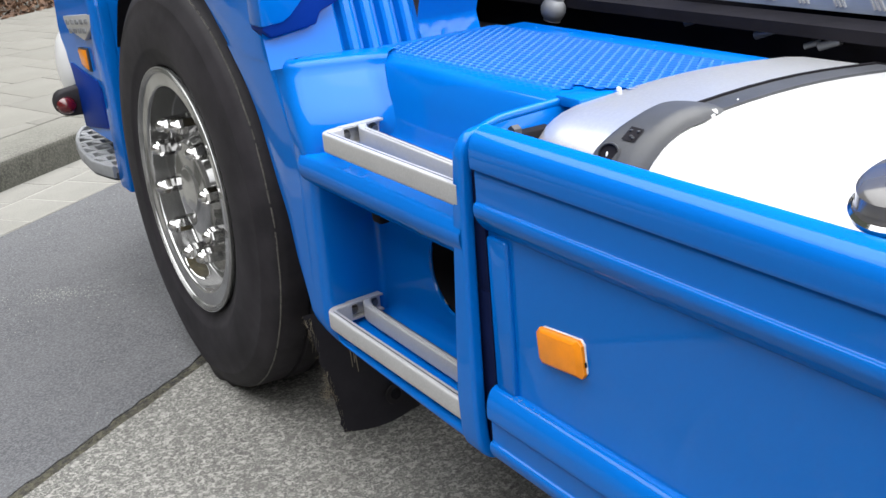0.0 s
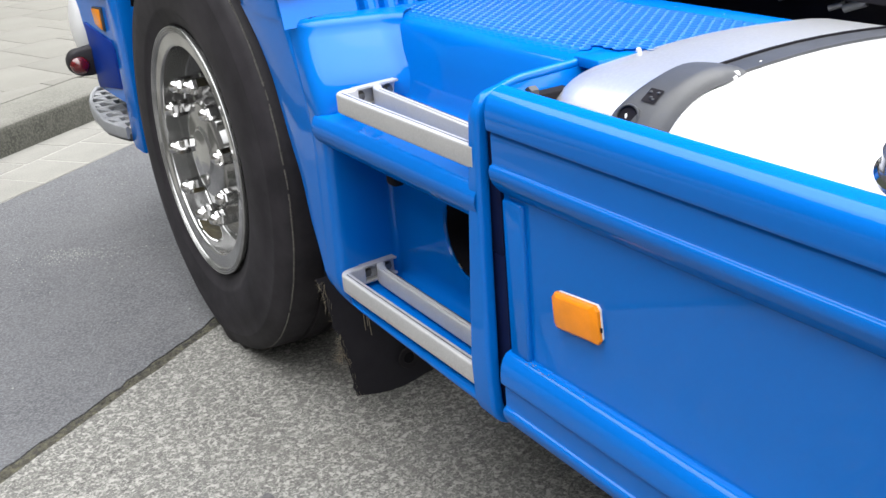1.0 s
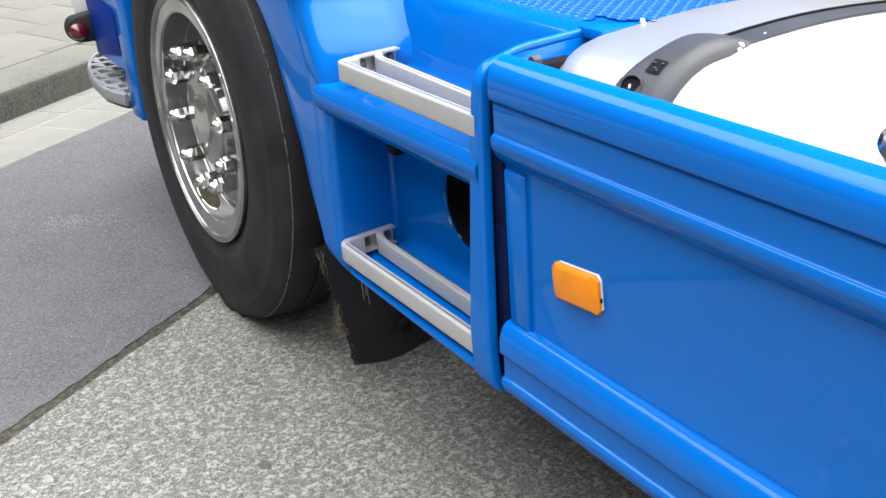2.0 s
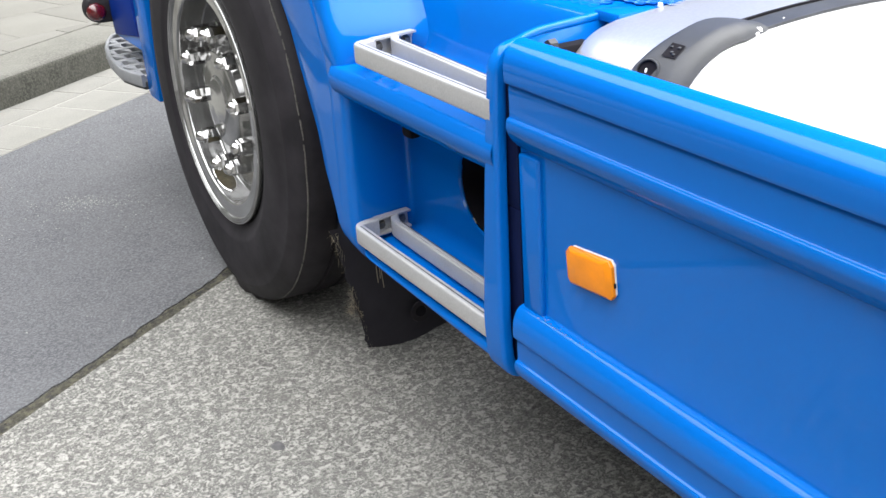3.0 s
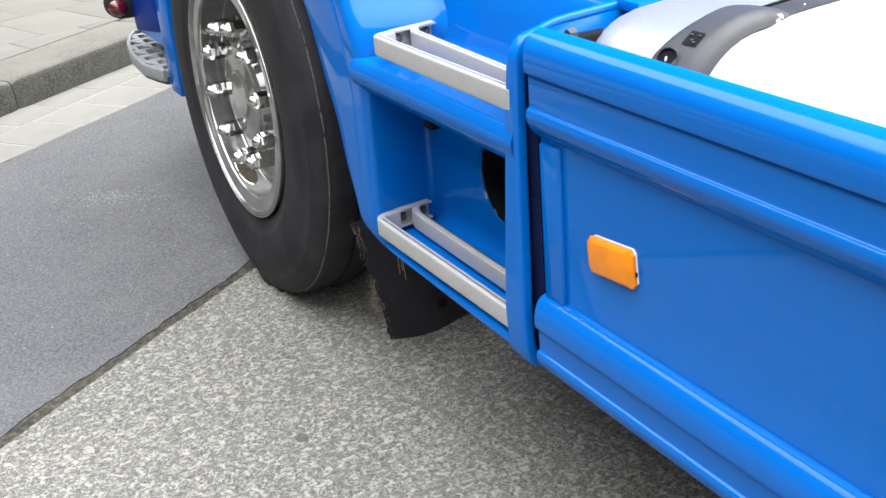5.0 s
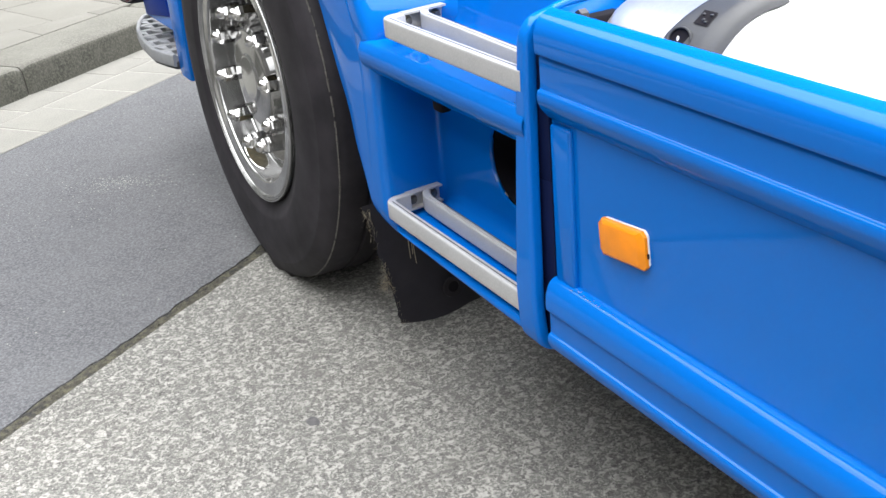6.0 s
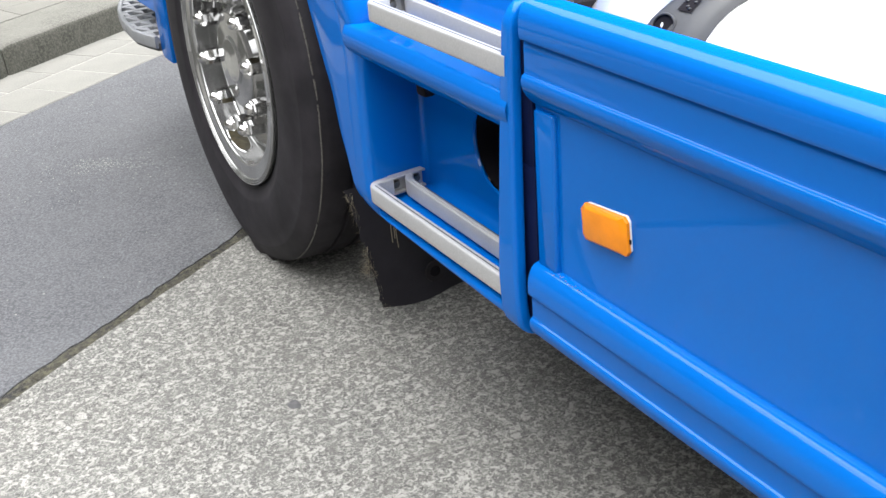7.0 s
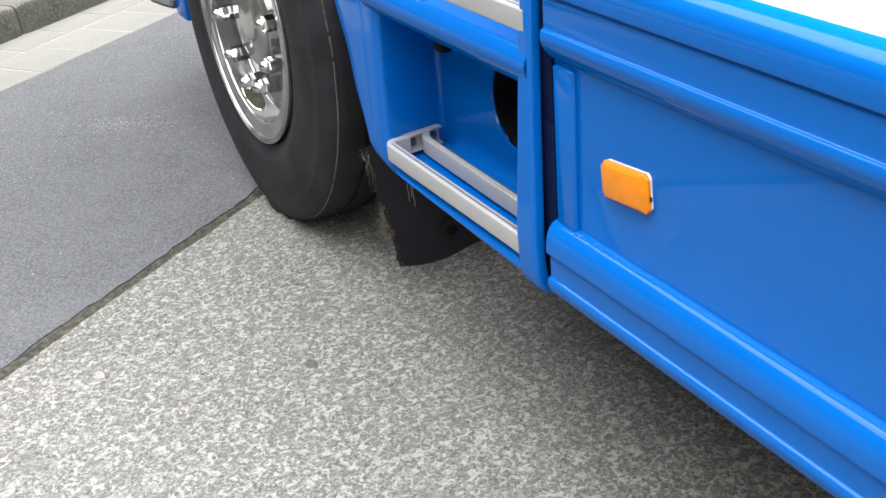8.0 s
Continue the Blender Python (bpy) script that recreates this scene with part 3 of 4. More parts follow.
def fairing_ring(z):
    """The outline of the fairing at one height: wheel arch edge, flank, joint, rounded corner, inner face and the fillet into the recess."""
    xa, xc, xi = smooth_table(ARCH, z), smooth_table(CORNER, z, 0.03), smooth_table(INNER, z)
    swell = 0.004 * math.sin(math.pi * min(1, max(0, (z - 0.36) / 0.55)))
    tuck = 0.03 * max(0, (0.42 - z) / 0.06) ** 2               # the foot tucks inwards
    gap = 0.007 * min(1, max(0, (z - 0.64) / 0.20)) ** 2       # joint between arch and fairing, fading downwards
    xg, xe = xc - 0.060, xa + 0.030
    dy, yi = smooth_table(DRAW_IN, z, 0.04), smooth_table(INNER_Y, z)
    pts = [(xa + 0.05, 0.30, z), (xa + 0.025, 0.10, z), (xe, 0.0235 + tuck, z), (xe + 0.011, 0.0135 + tuck, z), (xe + 0.5 * (xg - xe), 0.0062 - swell + tuck, z),
           (xg - 0.006, 0.004 - swell + tuck, z), (xg, 0.003 + gap - swell + tuck, z), (xg + 0.008, 0.001 - 0.3 * gap + tuck + 0.7 * dy, z),
           (xc + 0.000, -0.003 + tuck + dy, z), (xc + 0.5 * (xi - xc), 0.5 * (0.004 + dy + yi), z), (xi, yi + 0.006, z), (xi + 0.024, smooth_table(BACK_Y, z), z)]
    return rounded(pts, [0, 0.03, 0.010, 0.014, 0.08, 0.004, 0.003, 0.012, 0.024, 0, 0.016, 0], 5)


TOP_Z, TOP_R, JOINT_AT = 0.880, 0.019, 1 + 6 * 5
rings = [fairing_ring(0.36 + (TOP_Z - 0.36) * k / 44) for k in range(45)]
# the top rounds over, inwards from the flank and forwards from the inner face
base_ring = rings[-1]
for deg, flat in ((15, 0), (30, 0), (45, 0), (60, 0), (75, 0), (90, 0), (90, 0.035)):
    rise_z, inset = TOP_R * math.sin(radians(deg)), TOP_R * (1 - math.cos(radians(deg))) + flat
    flank, ring = fairing_ring(TOP_Z + rise_z), []
    for i, p in enumerate(base_ring):
        if i <= JOINT_AT:
            ring.append(flank[i])
            continue
        t = base_ring[min(i + 1, len(base_ring) - 1)] - base_ring[i - 1]
        inward = Vector((-t.y, t.x, 0)).normalized() * inset * min(1.0, (i - JOINT_AT) / 6)
        ring.append(Vector((p.x, p.y, TOP_Z + rise_z)) + inward)
    rings.append(ring)
fairing = part("step_fairing", loft(rings), BLUE, truck, "blue moulded step fairing behind the wheel arch", smooth=60)

# upper flank above the fairing: the rear limb of the wheel arch
rings = []
for k in range(13):
    z = 0.892 + 0.213 * k / 12
    xa = smooth_table(ARCH, z)
    xc = lerp_table([(0.892, -0.690), (0.955, -0.702), (1.2, -0.715)], z)
    xe = xa + 0.030
    pts = [(xa + 0.05, 0.30, z), (xa + 0.025, 0.10, z), (xe, 0.0270, z), (xe + 0.014, 0.0150, z), ((xe + xc) / 2, 0.0045, z), (xc - 0.03, 0.002, z), (xc, 0.004, z), (xc + 0.004, 0.030, z), (xc + 0.006, 0.06, z)]
    rings.append(rounded(pts, [0, 0.03, 0.012, 0.02, 0.05, 0.02, 0.01, 0.006, 0], 3))
part("wheel_arch", loft(rings), BLUE, fairing, "blue rear limb of the wheel arch")

# recesses of the two steps and the shelf between them, drawn out along x
UPPER = [(0.24, 0.894), (0.190, 0.893), (0.168, 0.882), (0.152, 0.845), (0.132, 0.765), (0.115, 0.750), (-0.0030, 0.7425), (-0.0125, 0.724), (-0.0095, 0.702), (0.012, 0.678),
         (0.050, 0.662), (0.128, 0.655)]
UPPER_R = [0, 0.016, 0.024, 0.03, 0.016, 0.016, 0.006, 0.016, 0.018, 0.020, 0.020, 0]
part("upper_recess", extrude_x(UPPER, -0.575, -0.030, 6, r=UPPER_R), BLUE, fairing, "rounded blue shelf of the upper step", smooth=60)
part("deck_corner", extrude_x(UPPER[:5], -0.68, -0.570, 2, r=UPPER_R[:4] + [0]), BLUE, fairing)
LOWER = [(0.130, 0.470), (0.130, 0.430), (0.112, 0.408), (0.012, 0.402), (-0.004, 0.398), (-0.006, 0.388), (0.006, 0.372), (0.040, 0.364), (0.300, 0.364)]
# the lip turns inwards at its front end, round the corner of the step
lip_profile = rounded([(0, y, z) for y, z in LOWER], 0.014)
lip_rings = []
for k in range(25):
    x = -0.580 + 0.55 * (k / 24) ** 1.6
    turn_in = 0.06 * max(0.0, (-0.490 - x) / 0.09) ** 2
    slim = max(0.0, (-0.12 - x) / 0.46)          # the lip grows slimmer towards the front
    lip_rings.append([(x, min(max(p.y, 0.13), p.y + turn_in), p.z + (0.011 * slim * min(1.0, (0.400 - p.z) / 0.012) if p.z < 0.400 and p.y < 0.10 else 0.0)) for p in lip_profile])
part("lower_recess", loft(lip_rings), BLUE, fairing, "blue floor and lip of the lower step", smooth=60)
# back wall of the lower recess with its round opening
HX, HZ, HR = -0.298, 0.553, 0.080
bm = bmesh.new()
inner_ring, lip_ring, outer_ring = [], [], []
for k in range(64):
    a = 2 * math.pi * (k + 0.5) / 64
    c, s = math.cos(a), math.sin(a)
    q = min((0.275 if c > 0 else 0.27) / max(abs(c), 1e-6), (0.106 if s > 0 else 0.086) / max(abs(s), 1e-6))
    inner_ring.append((HX + HR * c, 0.1345, HZ + HR * s))
    lip_ring.append((HX + (HR + 0.0022) * c, 0.1305, HZ + (HR + 0.0022) * s))
    outer_ring.append((HX + q * c, 0.130, HZ + q * s))
bm = loft([inner_ring, lip_ring, outer_ring], closed=True)
part("recess_back", bm, BLUE, fairing, "blue back wall with a round opening")
duct = loft([[(HX + HR * 0.98 * math.cos(2 * math.pi * k / 40), y, HZ + HR * 0.98 * math.sin(2 * math.pi * k / 40)) for k in range(40)] for y in (0.136, 0.24)], closed=True, caps=False)
part("duct", join(duct, box(HX - 0.1, HX + 0.1, 0.24, 0.25, HZ - 0.1, HZ + 0.1)), BLACK_PAINT, fairing, "black duct behind the round opening")
part("duct_bar", tube([(HX - 0.01, 0.20, HZ - 0.09), (HX - 0.01, 0.20, HZ + 0.09)], 0.012, 10), BLACK_PLASTIC, fairing)
part("end_wall", cross_prism([(0.055, 0.375), (0.30, 0.375), (0.30, 0.8850), (0.060, 0.8740), (0.055, 0.8730)], -0.0360, -0.0235, 0.001), BLUE, fairing, "flat blue end wall of the fairing")
# rubber stop under the shelf
part("rubber_stop", box(-0.436, -0.402, 0.054, 0.078, 0.632, 0.672, 0.007), BLACK_PAINT, fairing, "small black rubber stop")

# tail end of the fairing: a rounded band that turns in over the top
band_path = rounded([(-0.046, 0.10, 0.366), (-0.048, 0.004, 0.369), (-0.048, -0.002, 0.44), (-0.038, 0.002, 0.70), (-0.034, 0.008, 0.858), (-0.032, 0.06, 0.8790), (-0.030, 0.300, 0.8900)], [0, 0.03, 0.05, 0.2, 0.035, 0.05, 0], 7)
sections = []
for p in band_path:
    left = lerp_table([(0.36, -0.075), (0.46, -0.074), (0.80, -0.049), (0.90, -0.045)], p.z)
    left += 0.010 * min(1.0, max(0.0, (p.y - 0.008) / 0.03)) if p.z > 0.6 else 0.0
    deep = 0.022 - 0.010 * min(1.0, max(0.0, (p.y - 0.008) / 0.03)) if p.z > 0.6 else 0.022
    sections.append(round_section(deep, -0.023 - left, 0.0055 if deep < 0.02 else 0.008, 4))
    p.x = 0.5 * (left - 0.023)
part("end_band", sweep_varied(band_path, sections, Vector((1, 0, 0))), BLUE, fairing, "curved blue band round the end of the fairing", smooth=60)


# ---- aluminium step irons
CHANNEL = [(-0.0085, -0.017), (0.0085, -0.017), (0.0085, -0.0135), (-0.0040, -0.0135), (-0.0040, 0.0135), (0.0085, 0.0135), (0.0085, 0.017), (-0.0085, 0.017)]


def disc_x(x, y, z, r, depth, segs):
    bm = bmesh.new()
    bmesh.ops.create_cone(bm, cap_ends=True, segments=segs, radius1=r, radius2=r * 0.9, depth=depth, matrix=Matrix.Translation((x, y, z)) @ Matrix.Rotation(math.pi / 2, 4, "Y"))
    return bm


def step_iron(x_corner, z, y_out, y_in, y_in_end, y_end, lean, turn):
    """A flat bar bent round a corner into a channel that is bolted to the fairing, and a second bar behind it."""
    at_y = lambda y: x_corner - lean * (y - y_out) / (y_end - y_out)
    y_turn = y_out + 2 * turn + 0.004
    out = rounded([(at_y(y_turn), y_turn, z), (x_corner, y_out, z), (x_corner + 0.10, y_out - 0.001, z), (-0.036, y_out - 0.001, z)], [0, turn * 2, 0, 0], 10)
    bar_bm = sweep(out, round_section(0.017, 0.034, 0.0045, 4))
    foot = sweep([(at_y(y_turn - 0.003), y_turn - 0.003, z), (at_y(y_end), y_end, z)], CHANNEL)
    iron = part("step", join(bar_bm, foot), ALU, truck, "satin aluminium step iron with two bars", smooth=35)
    inn = rounded([(at_y(y_in) - 0.003, y_in + 0.016, z), (x_corner + 0.020, y_in, z), (x_corner + 0.08, y_in - 0.002, z), (-0.036, y_in_end, z)], [0, 0.018, 0.02, 0], 6)
    bar = part("inner_bar", sweep(inn, round_section(0.015, 0.032, 0.003, 3)), ALU, iron, smooth=35)
    part("bar_ridge", sweep([p + Vector((0, -0.001, 0.0165)) for p in inn[7:]], round_section(0.005, 0.003, 0.001)), ALU, bar)
    lift = Vector((0, 0, 0.0168))
    part("top_groove", sweep([p + lift for p in out[10:]], round_section(0.0022, 0.0012, 0.0004)), BLACK_PLASTIC, iron, "dark groove along the top of the bar")
    part("top_groove", sweep([p + Vector((0, 0.0050, 0.0160)) for p in inn[7:]], round_section(0.0020, 0.0012, 0.0004)), BLACK_PLASTIC, bar)
    for yb in (y_out + 2 * turn + 0.013, y_end - 0.016):
        face = at_y(yb) - 0.004
        part("washer", disc_x(face + 0.001, yb, z, 0.0105, 0.002, 20), STEEL, iron, "dull steel washer")
        part("bolt", disc_x(face + 0.005, yb, z, 0.0078, 0.007, 6), STEEL, iron, "dull hexagon bolt")
    return iron


step_iron(-0.475, 0.781, 0.003, 0.066, 0.050, 0.120, 0.014, 0.015)
step_iron(-0.541, 0.431, 0.001, 0.068, 0.059, 0.113, 0.010, 0.019)

# ---- tread deck above the battery box
deck = part("tread_deck", extrude_x([(0.235, 0.8935), (0.30, 0.894), (0.478, 0.894), (0.480, 0.886)], -0.64, 0.042, 1), TREAD_BLUE, truck, "blue moulded deck with raised tread pattern")
part("deck_edge", box(-0.034, 0.022, 0.170, 0.2400, 0.878, 0.8933, 0.003), BLUE, deck, "smooth blue corner of the deck by the tank")
part("deck_strip", box(-0.64, 0.10, 0.486, 0.545, 0.860, 0.890, 0.004), BLUE, deck, "smooth blue strip along the deck")
for k in range(6):
    b = bmesh.new()
    bmesh.ops.create_uvsphere(b, u_segments=10, v_segments=6, radius=0.0045, matrix=Matrix.Translation((-0.56 + 0.115 * k, 0.515, 0.889)) @ Matrix.Diagonal((1, 1, 0.5, 1)))
    part("rivet", b, BLUE, deck)
lug = bmesh.new()
roll_off = sorted((p.y, p.z) for p in rounded([(0, y, z) for y, z in UPPER], UPPER_R) if p.z > 0.87)
PX, PY = 0.0215, 0.0127      # pitch of the honeycomb ridges along a row, and from row to row
CELL = [(0, 2 * PY / 3), (-PX / 2, PY / 3), (-PX / 2, -PY / 3), (0, -2 * PY / 3), (PX / 2, -PY / 3), (PX / 2, PY / 3)]
for j in range(-1, 22):
    for i in range(33):
        cx, cy = -0.632 + PX * (i + (0.5 if j % 2 else 0.0)), 0.2045 + PY * j
        if cx > (0.040 if cy > 0.243 else 0.012 if cy > 0.222 else -0.048) or cy > 0.468:
            continue

        def ridge(f, h):
            ring_at = [(cx + a * f, cy + b * f) for a, b in CELL]
            fade = [min(1.0, max(0.0, (y - 0.184) / 0.024)) * min(1.0, max(0.0, (x + 0.636) / 0.04)) for x, y in ring_at]
            return [lug.verts.new((x, y, min(0.89405, lerp_table(roll_off, y) + 0.0001) + h * k)) for (x, y), k in zip(ring_at, fade)]
        up, top, dip = ridge(1.0, 0.0028), ridge(0.92, 0.0022), ridge(0.80, 0.0002)
        for q in range(6):
            w = (q + 1) % 6
            lug.faces.new((up[q], up[w], top[w], top[q]))
            lug.faces.new((top[q], top[w], dip[w], dip[q]))
        lug.faces.new(dip)
part("tread_pattern", lug, TREAD_BLUE, deck, "raised blue honeycomb ridges", smooth=25)

# ---- cab rear foot: plain and ribbed wall above the deck
wall_pts = [(-0.012, 0.0), (0.136, 0.0)]
for k in range(4):
    y0 = 0.143 + 0.0405 * k
    wall_pts += [(y0, -0.006), (y0 + 0.005, 0.008), (y0 + 0.011, 0.012), (y0 + 0.022, 0.012), (y0 + 0.029, 0.006), (y0 + 0.032, -0.006)]
wall_pts += [(0.306, 0.0), (0.309, -0.02)]
rings = [[(-0.640 + d - lean, y, z) for y, d in wall_pts] for z, lean in ((0.885, 0.0), (1.0, 0.035), (1.3, 0.13))]
part("cab_rear_wall", loft(rings), BLUE, truck, "blue ribbed wall at the foot of the cab", smooth=30)
rw = random.Random(12)
rings = []
for z, x in ((0.885, -0.638), (0.893, -0.641), (0.901, -0.644), (0.909, -0.647), (0.917, -0.650), (0.925, -0.652), (0.930, -0.651), (0.96, -0.640), (1.0, -0.622), (1.3, -0.50)):
    dent = 0.0028 if 0.89 < z < 0.924 else 0.0
    rings.append([(x + rw.uniform(-dent, dent), 0.304 + 0.134 * k / 16, z) for k in range(17)] + [(x - 0.004, 0.442, z), (x - 0.03, 0.444, z)])
part("rear_corner_panel", loft(rings), BLUE, truck, "blue rear corner panel with a dented foot", smooth=60)
part("cab_sill", cross_prism([(-0.018, 0.957), (-0.002, 0.941), (0.089, 0.953), (0.099, 0.974), (0.139, 0.989), (0.150, 1.04), (0.150, 1.10), (-0.018, 1.10)], -0.695, -0.640, 0.004), DARK_BLUE, truck, "dark blue underside of the cab corner")
part("cab_corner", cross_prism([(-0.022, 0.962), (0.022, 0.966), (0.038, 0.975), (0.064, 1.0), (0.105, 1.05), (0.105, 1.11), (-0.022, 1.11)], -0.690, -0.634, 0.006), BLUE, truck, "blue corner panel of the cab")
part("cab_body", flat_prism([(-2.78, 1.20), (-2.76, 1.75), (-2.50, 3.05), (-2.25, 3.45), (-1.9, 3.55), (-0.92, 3.55), (-0.80, 3.42), (-0.80, 1.22), (-1.9, 1.16)], 0.03, 2.40, 0.05), BLUE, truck, "blue cab above the wheel")

# ---- front wheel
WX, WZ = -1.344, 0.502
wheel = new("wheel")
wheel.parent = truck
tagged(wheel, "front wheel with chrome rim and worn black tyre")
TYRE = [(0.290, 0.035), (0.306, 0.012), (0.325, 0.004), (0.338, 0.0005), (0.342, -0.0022), (0.350, -0.0032), (0.395, -0.006), (0.430, -0.001), (0.452, 0.0052), (0.456, 0.0048), (0.460, 0.0062), (0.464, 0.0086), (0.482, 0.017), (0.491, 0.023), (0.4985, 0.033), (0.503, 0.055),
        (0.504, 0.095), (0.497, 0.097), (0.497, 0.105), (0.505, 0.107), (0.506, 0.150), (0.499, 0.152), (0.499, 0.160), (0.506, 0.162), (0.505, 0.205), (0.498, 0.207), (0.498, 0.215),
        (0.504, 0.217), (0.502, 0.262), (0.490, 0.290), (0.45, 0.31), (0.38, 0.318), (0.30, 0.28)]
bm = lathe_y(TYRE, WX, WZ, 160)
for v in bm.verts:
    if v.co.z < 0.012:
        v.co.z = 0.0005
    if v.co.z < 0.14:
        q = (0.14 - v.co.z) / 0.14
        if v.co.y < 0.05:
            v.co.y -= 0.010 * q * q
tyre = part("tyre", bm, RUBBER, wheel, "black rubber tyre with dusty side wall", smooth=28)
# ragged mould flash on the shoulder
bm = bmesh.new()
rf = random.Random(3)
for k in range(420):
    a0 = 2 * math.pi * k / 420
    if rf.random() < 0.05:
        continue
    w = rf.uniform(0.0006, 0.0016)
    a1 = a0 + 2 * math.pi / 420 * rf.uniform(0.8, 1.1)
    y0 = 0.0325 + 0.0014 * noise.noise((k * 0.12, 0, 0))
    pts = []
    for a in (a0, a1):
        c, s = math.cos(a), math.sin(a)
        if WZ + 0.5 * s < 0.02:
            pts = None
            break
        pts += [(WX + (0.4985 + dr) * c, y0 + dy, WZ + (0.4985 + dr) * s) for dr, dy in ((-0.0012, -w - 0.0003), (0.0022, 0), (0.0010, w + 0.0003))]
    if pts:
        vs = [bm.verts.new(p) for p in pts]
        bm.faces.new((vs[0], vs[1], vs[4], vs[3]))
        bm.faces.new((vs[1], vs[2], vs[5], vs[4]))
for k in range(64):
    a = 2 * math.pi * (k + rf.uniform(-0.3, 0.3)) / 64
    c, s = math.cos(a), math.sin(a)
    if WZ + 0.5 * s < 0.03:
        continue
    h, w = rf.uniform(0.002, 0.005), rf.uniform(0.0006, 0.0013)
    tick = []
    for y, r in ((0.0325 - h, 0.4925), (0.0325, 0.4993), (0.0325 + 0.6 * h, 0.5003)):
        for q in (-w, w):
            tick.append(bm.verts.new((WX + r * c - q * s, y, WZ + r * s + q * c)))
    bm.faces.new((tick[0], tick[1], tick[3], tick[2]))
    bm.faces.new((tick[2], tick[3], tick[5], tick[4]))
tagged(part("mould_seam", bm, SEAM, tyre, "pale ragged mould line on the shoulder"), kind="stuff")

RIM = [(0.296, 0.035), (0.306, 0.014), (0.3095, 0.004), (0.3085, 0.0002), (0.3065, -0.0008), (0.3048, 0.0006), (0.3038, 0.0036), (0.3026, 0.0008), (0.3008, -0.0002), (0.2992, 0.0012), (0.2982, 0.0042), (0.2970, 0.0016), (0.2952, 0.0010),
       (0.2938, 0.0024), (0.2926, 0.0062), (0.262, 0.0075), (0.2590, 0.0095), (0.2572, 0.014), (0.2560, 0.068), (0.254, 0.073), (0.214, 0.074), (0.150, 0.074), (0.137, 0.072), (0.131, 0.064), (0.122, 0.036), (0.115, 0.0275), (0.104, 0.0262), (0.060, 0.0250), (0.0565, 0.0215), (0.0525, 0.0200), (0.046, 0.0200), (0.0005, 0.0190)]
RIM = [(p.x * (0.981 if p.x > 0.2 else 1.0), p.y) for p in rounded([(r, y, 0) for r, y in RIM], 0.0016, 3)]
rim = part("rim", lathe_y(RIM, WX, WZ, 128), RIM_CHROME, wheel, "polished chrome wheel trim", smooth=45)
# oval hand holes pressed into the wall of the dish
def on_dish(angle, along, y, r):
    a = radians(angle) + along / 0.2565
    return (WX + r * math.cos(a), y, WZ + r * math.sin(a))


for angle in (246, 66):
    def oval(f, r):
        return [on_dish(angle, 0.062 * f * math.cos(2 * math.pi * q / 28), 0.041 + 0.021 * f * math.sin(2 * math.pi * q / 28), r) for q in range(28)]
    lip = part("hand_hole", loft([oval(1.14, 0.2510), oval(1.08, 0.2495), oval(1.0, 0.2492), oval(0.96, 0.2520)], closed=True), CHROME, rim, "pressed lip of an oval hand hole")
    well = loft([oval(0.98, 0.2512), oval(0.6, 0.2514), oval(0.02, 0.2515)], closed=True)
    part("hole_well", well, HOLE, lip, "dark oily well of the hand hole")
# nuts with long chrome covers
NUT = bmesh.new()
def nut_ring(r, y, seg):
    return [NUT.verts.new((r * math.cos(2 * math.pi * q / seg), y, r * math.sin(2 * math.pi * q / seg))) for q in range(seg)]


def nut_skin(rings):
    for a, b in zip(rings, rings[1:]):
        for q in range(len(a)):
            NUT.faces.new((a[q], a[(q + 1) % len(a)], b[(q + 1) % len(a)], b[q]))
    NUT.faces.new(rings[-1])


nut_skin([nut_ring(0.0255, 0.074, 24), nut_ring(0.0250, 0.064, 24), nut_ring(0.0215, 0.061, 24)])
nut_skin([nut_ring(0.0205, 0.062, 6), nut_ring(0.0196, 0.010, 6), nut_ring(0.0165, 0.003, 6)])
nut_skin([nut_ring(0.0148, 0.004, 16), nut_ring(0.0140, -0.003, 16), nut_ring(0.0110, -0.009, 16), nut_ring(0.0060, -0.0125, 16), nut_ring(0.002, -0.0135, 16)])
finish(NUT, 30)
nut_me = bpy.data.meshes.new("wheel_nut")
NUT.to_mesh(nut_me)
NUT.free()
nut_me.materials.append(CHROME)
for k in range(10):
    a = radians(8 + 36 * k)
    nut = new("wheel_nut", nut_me)
    nut.parent = wheel
    nut.matrix_basis = pose(WX + 0.1675 * math.cos(a), 0.0, WZ + 0.1675 * math.sin(a), 0, rf.uniform(0, 60), 0)

# black liner of the wheel arch, axle and battery box behind
liner = []
for y in (0.06, 0.55):
    liner.append([(WX + 0.615 * math.cos(a) * (1.02 if y < 0.1 else 1), y, WZ + 0.03 + 0.60 * math.sin(a)) for a in [radians(-12 + 204 * k / 40) for k in range(41)]])
part("arch_liner", loft(liner), BLACK_PAINT, truck, "black wheel arch liner")
part("axle", join(box(WX - 0.07, WX + 0.07, 0.25, 2.2, 0.40, 0.56, 0.02), box(WX - 0.5, WX + 0.5, 0.55, 0.65, 0.55, 0.85, 0.01)), BLACK_PAINT, truck, "black front axle and spring")
part("battery_box", box(-0.55, -0.04, 0.255, 0.85, 0.24, 0.850, 0.01), BLACK_PAINT, truck, "black battery box")

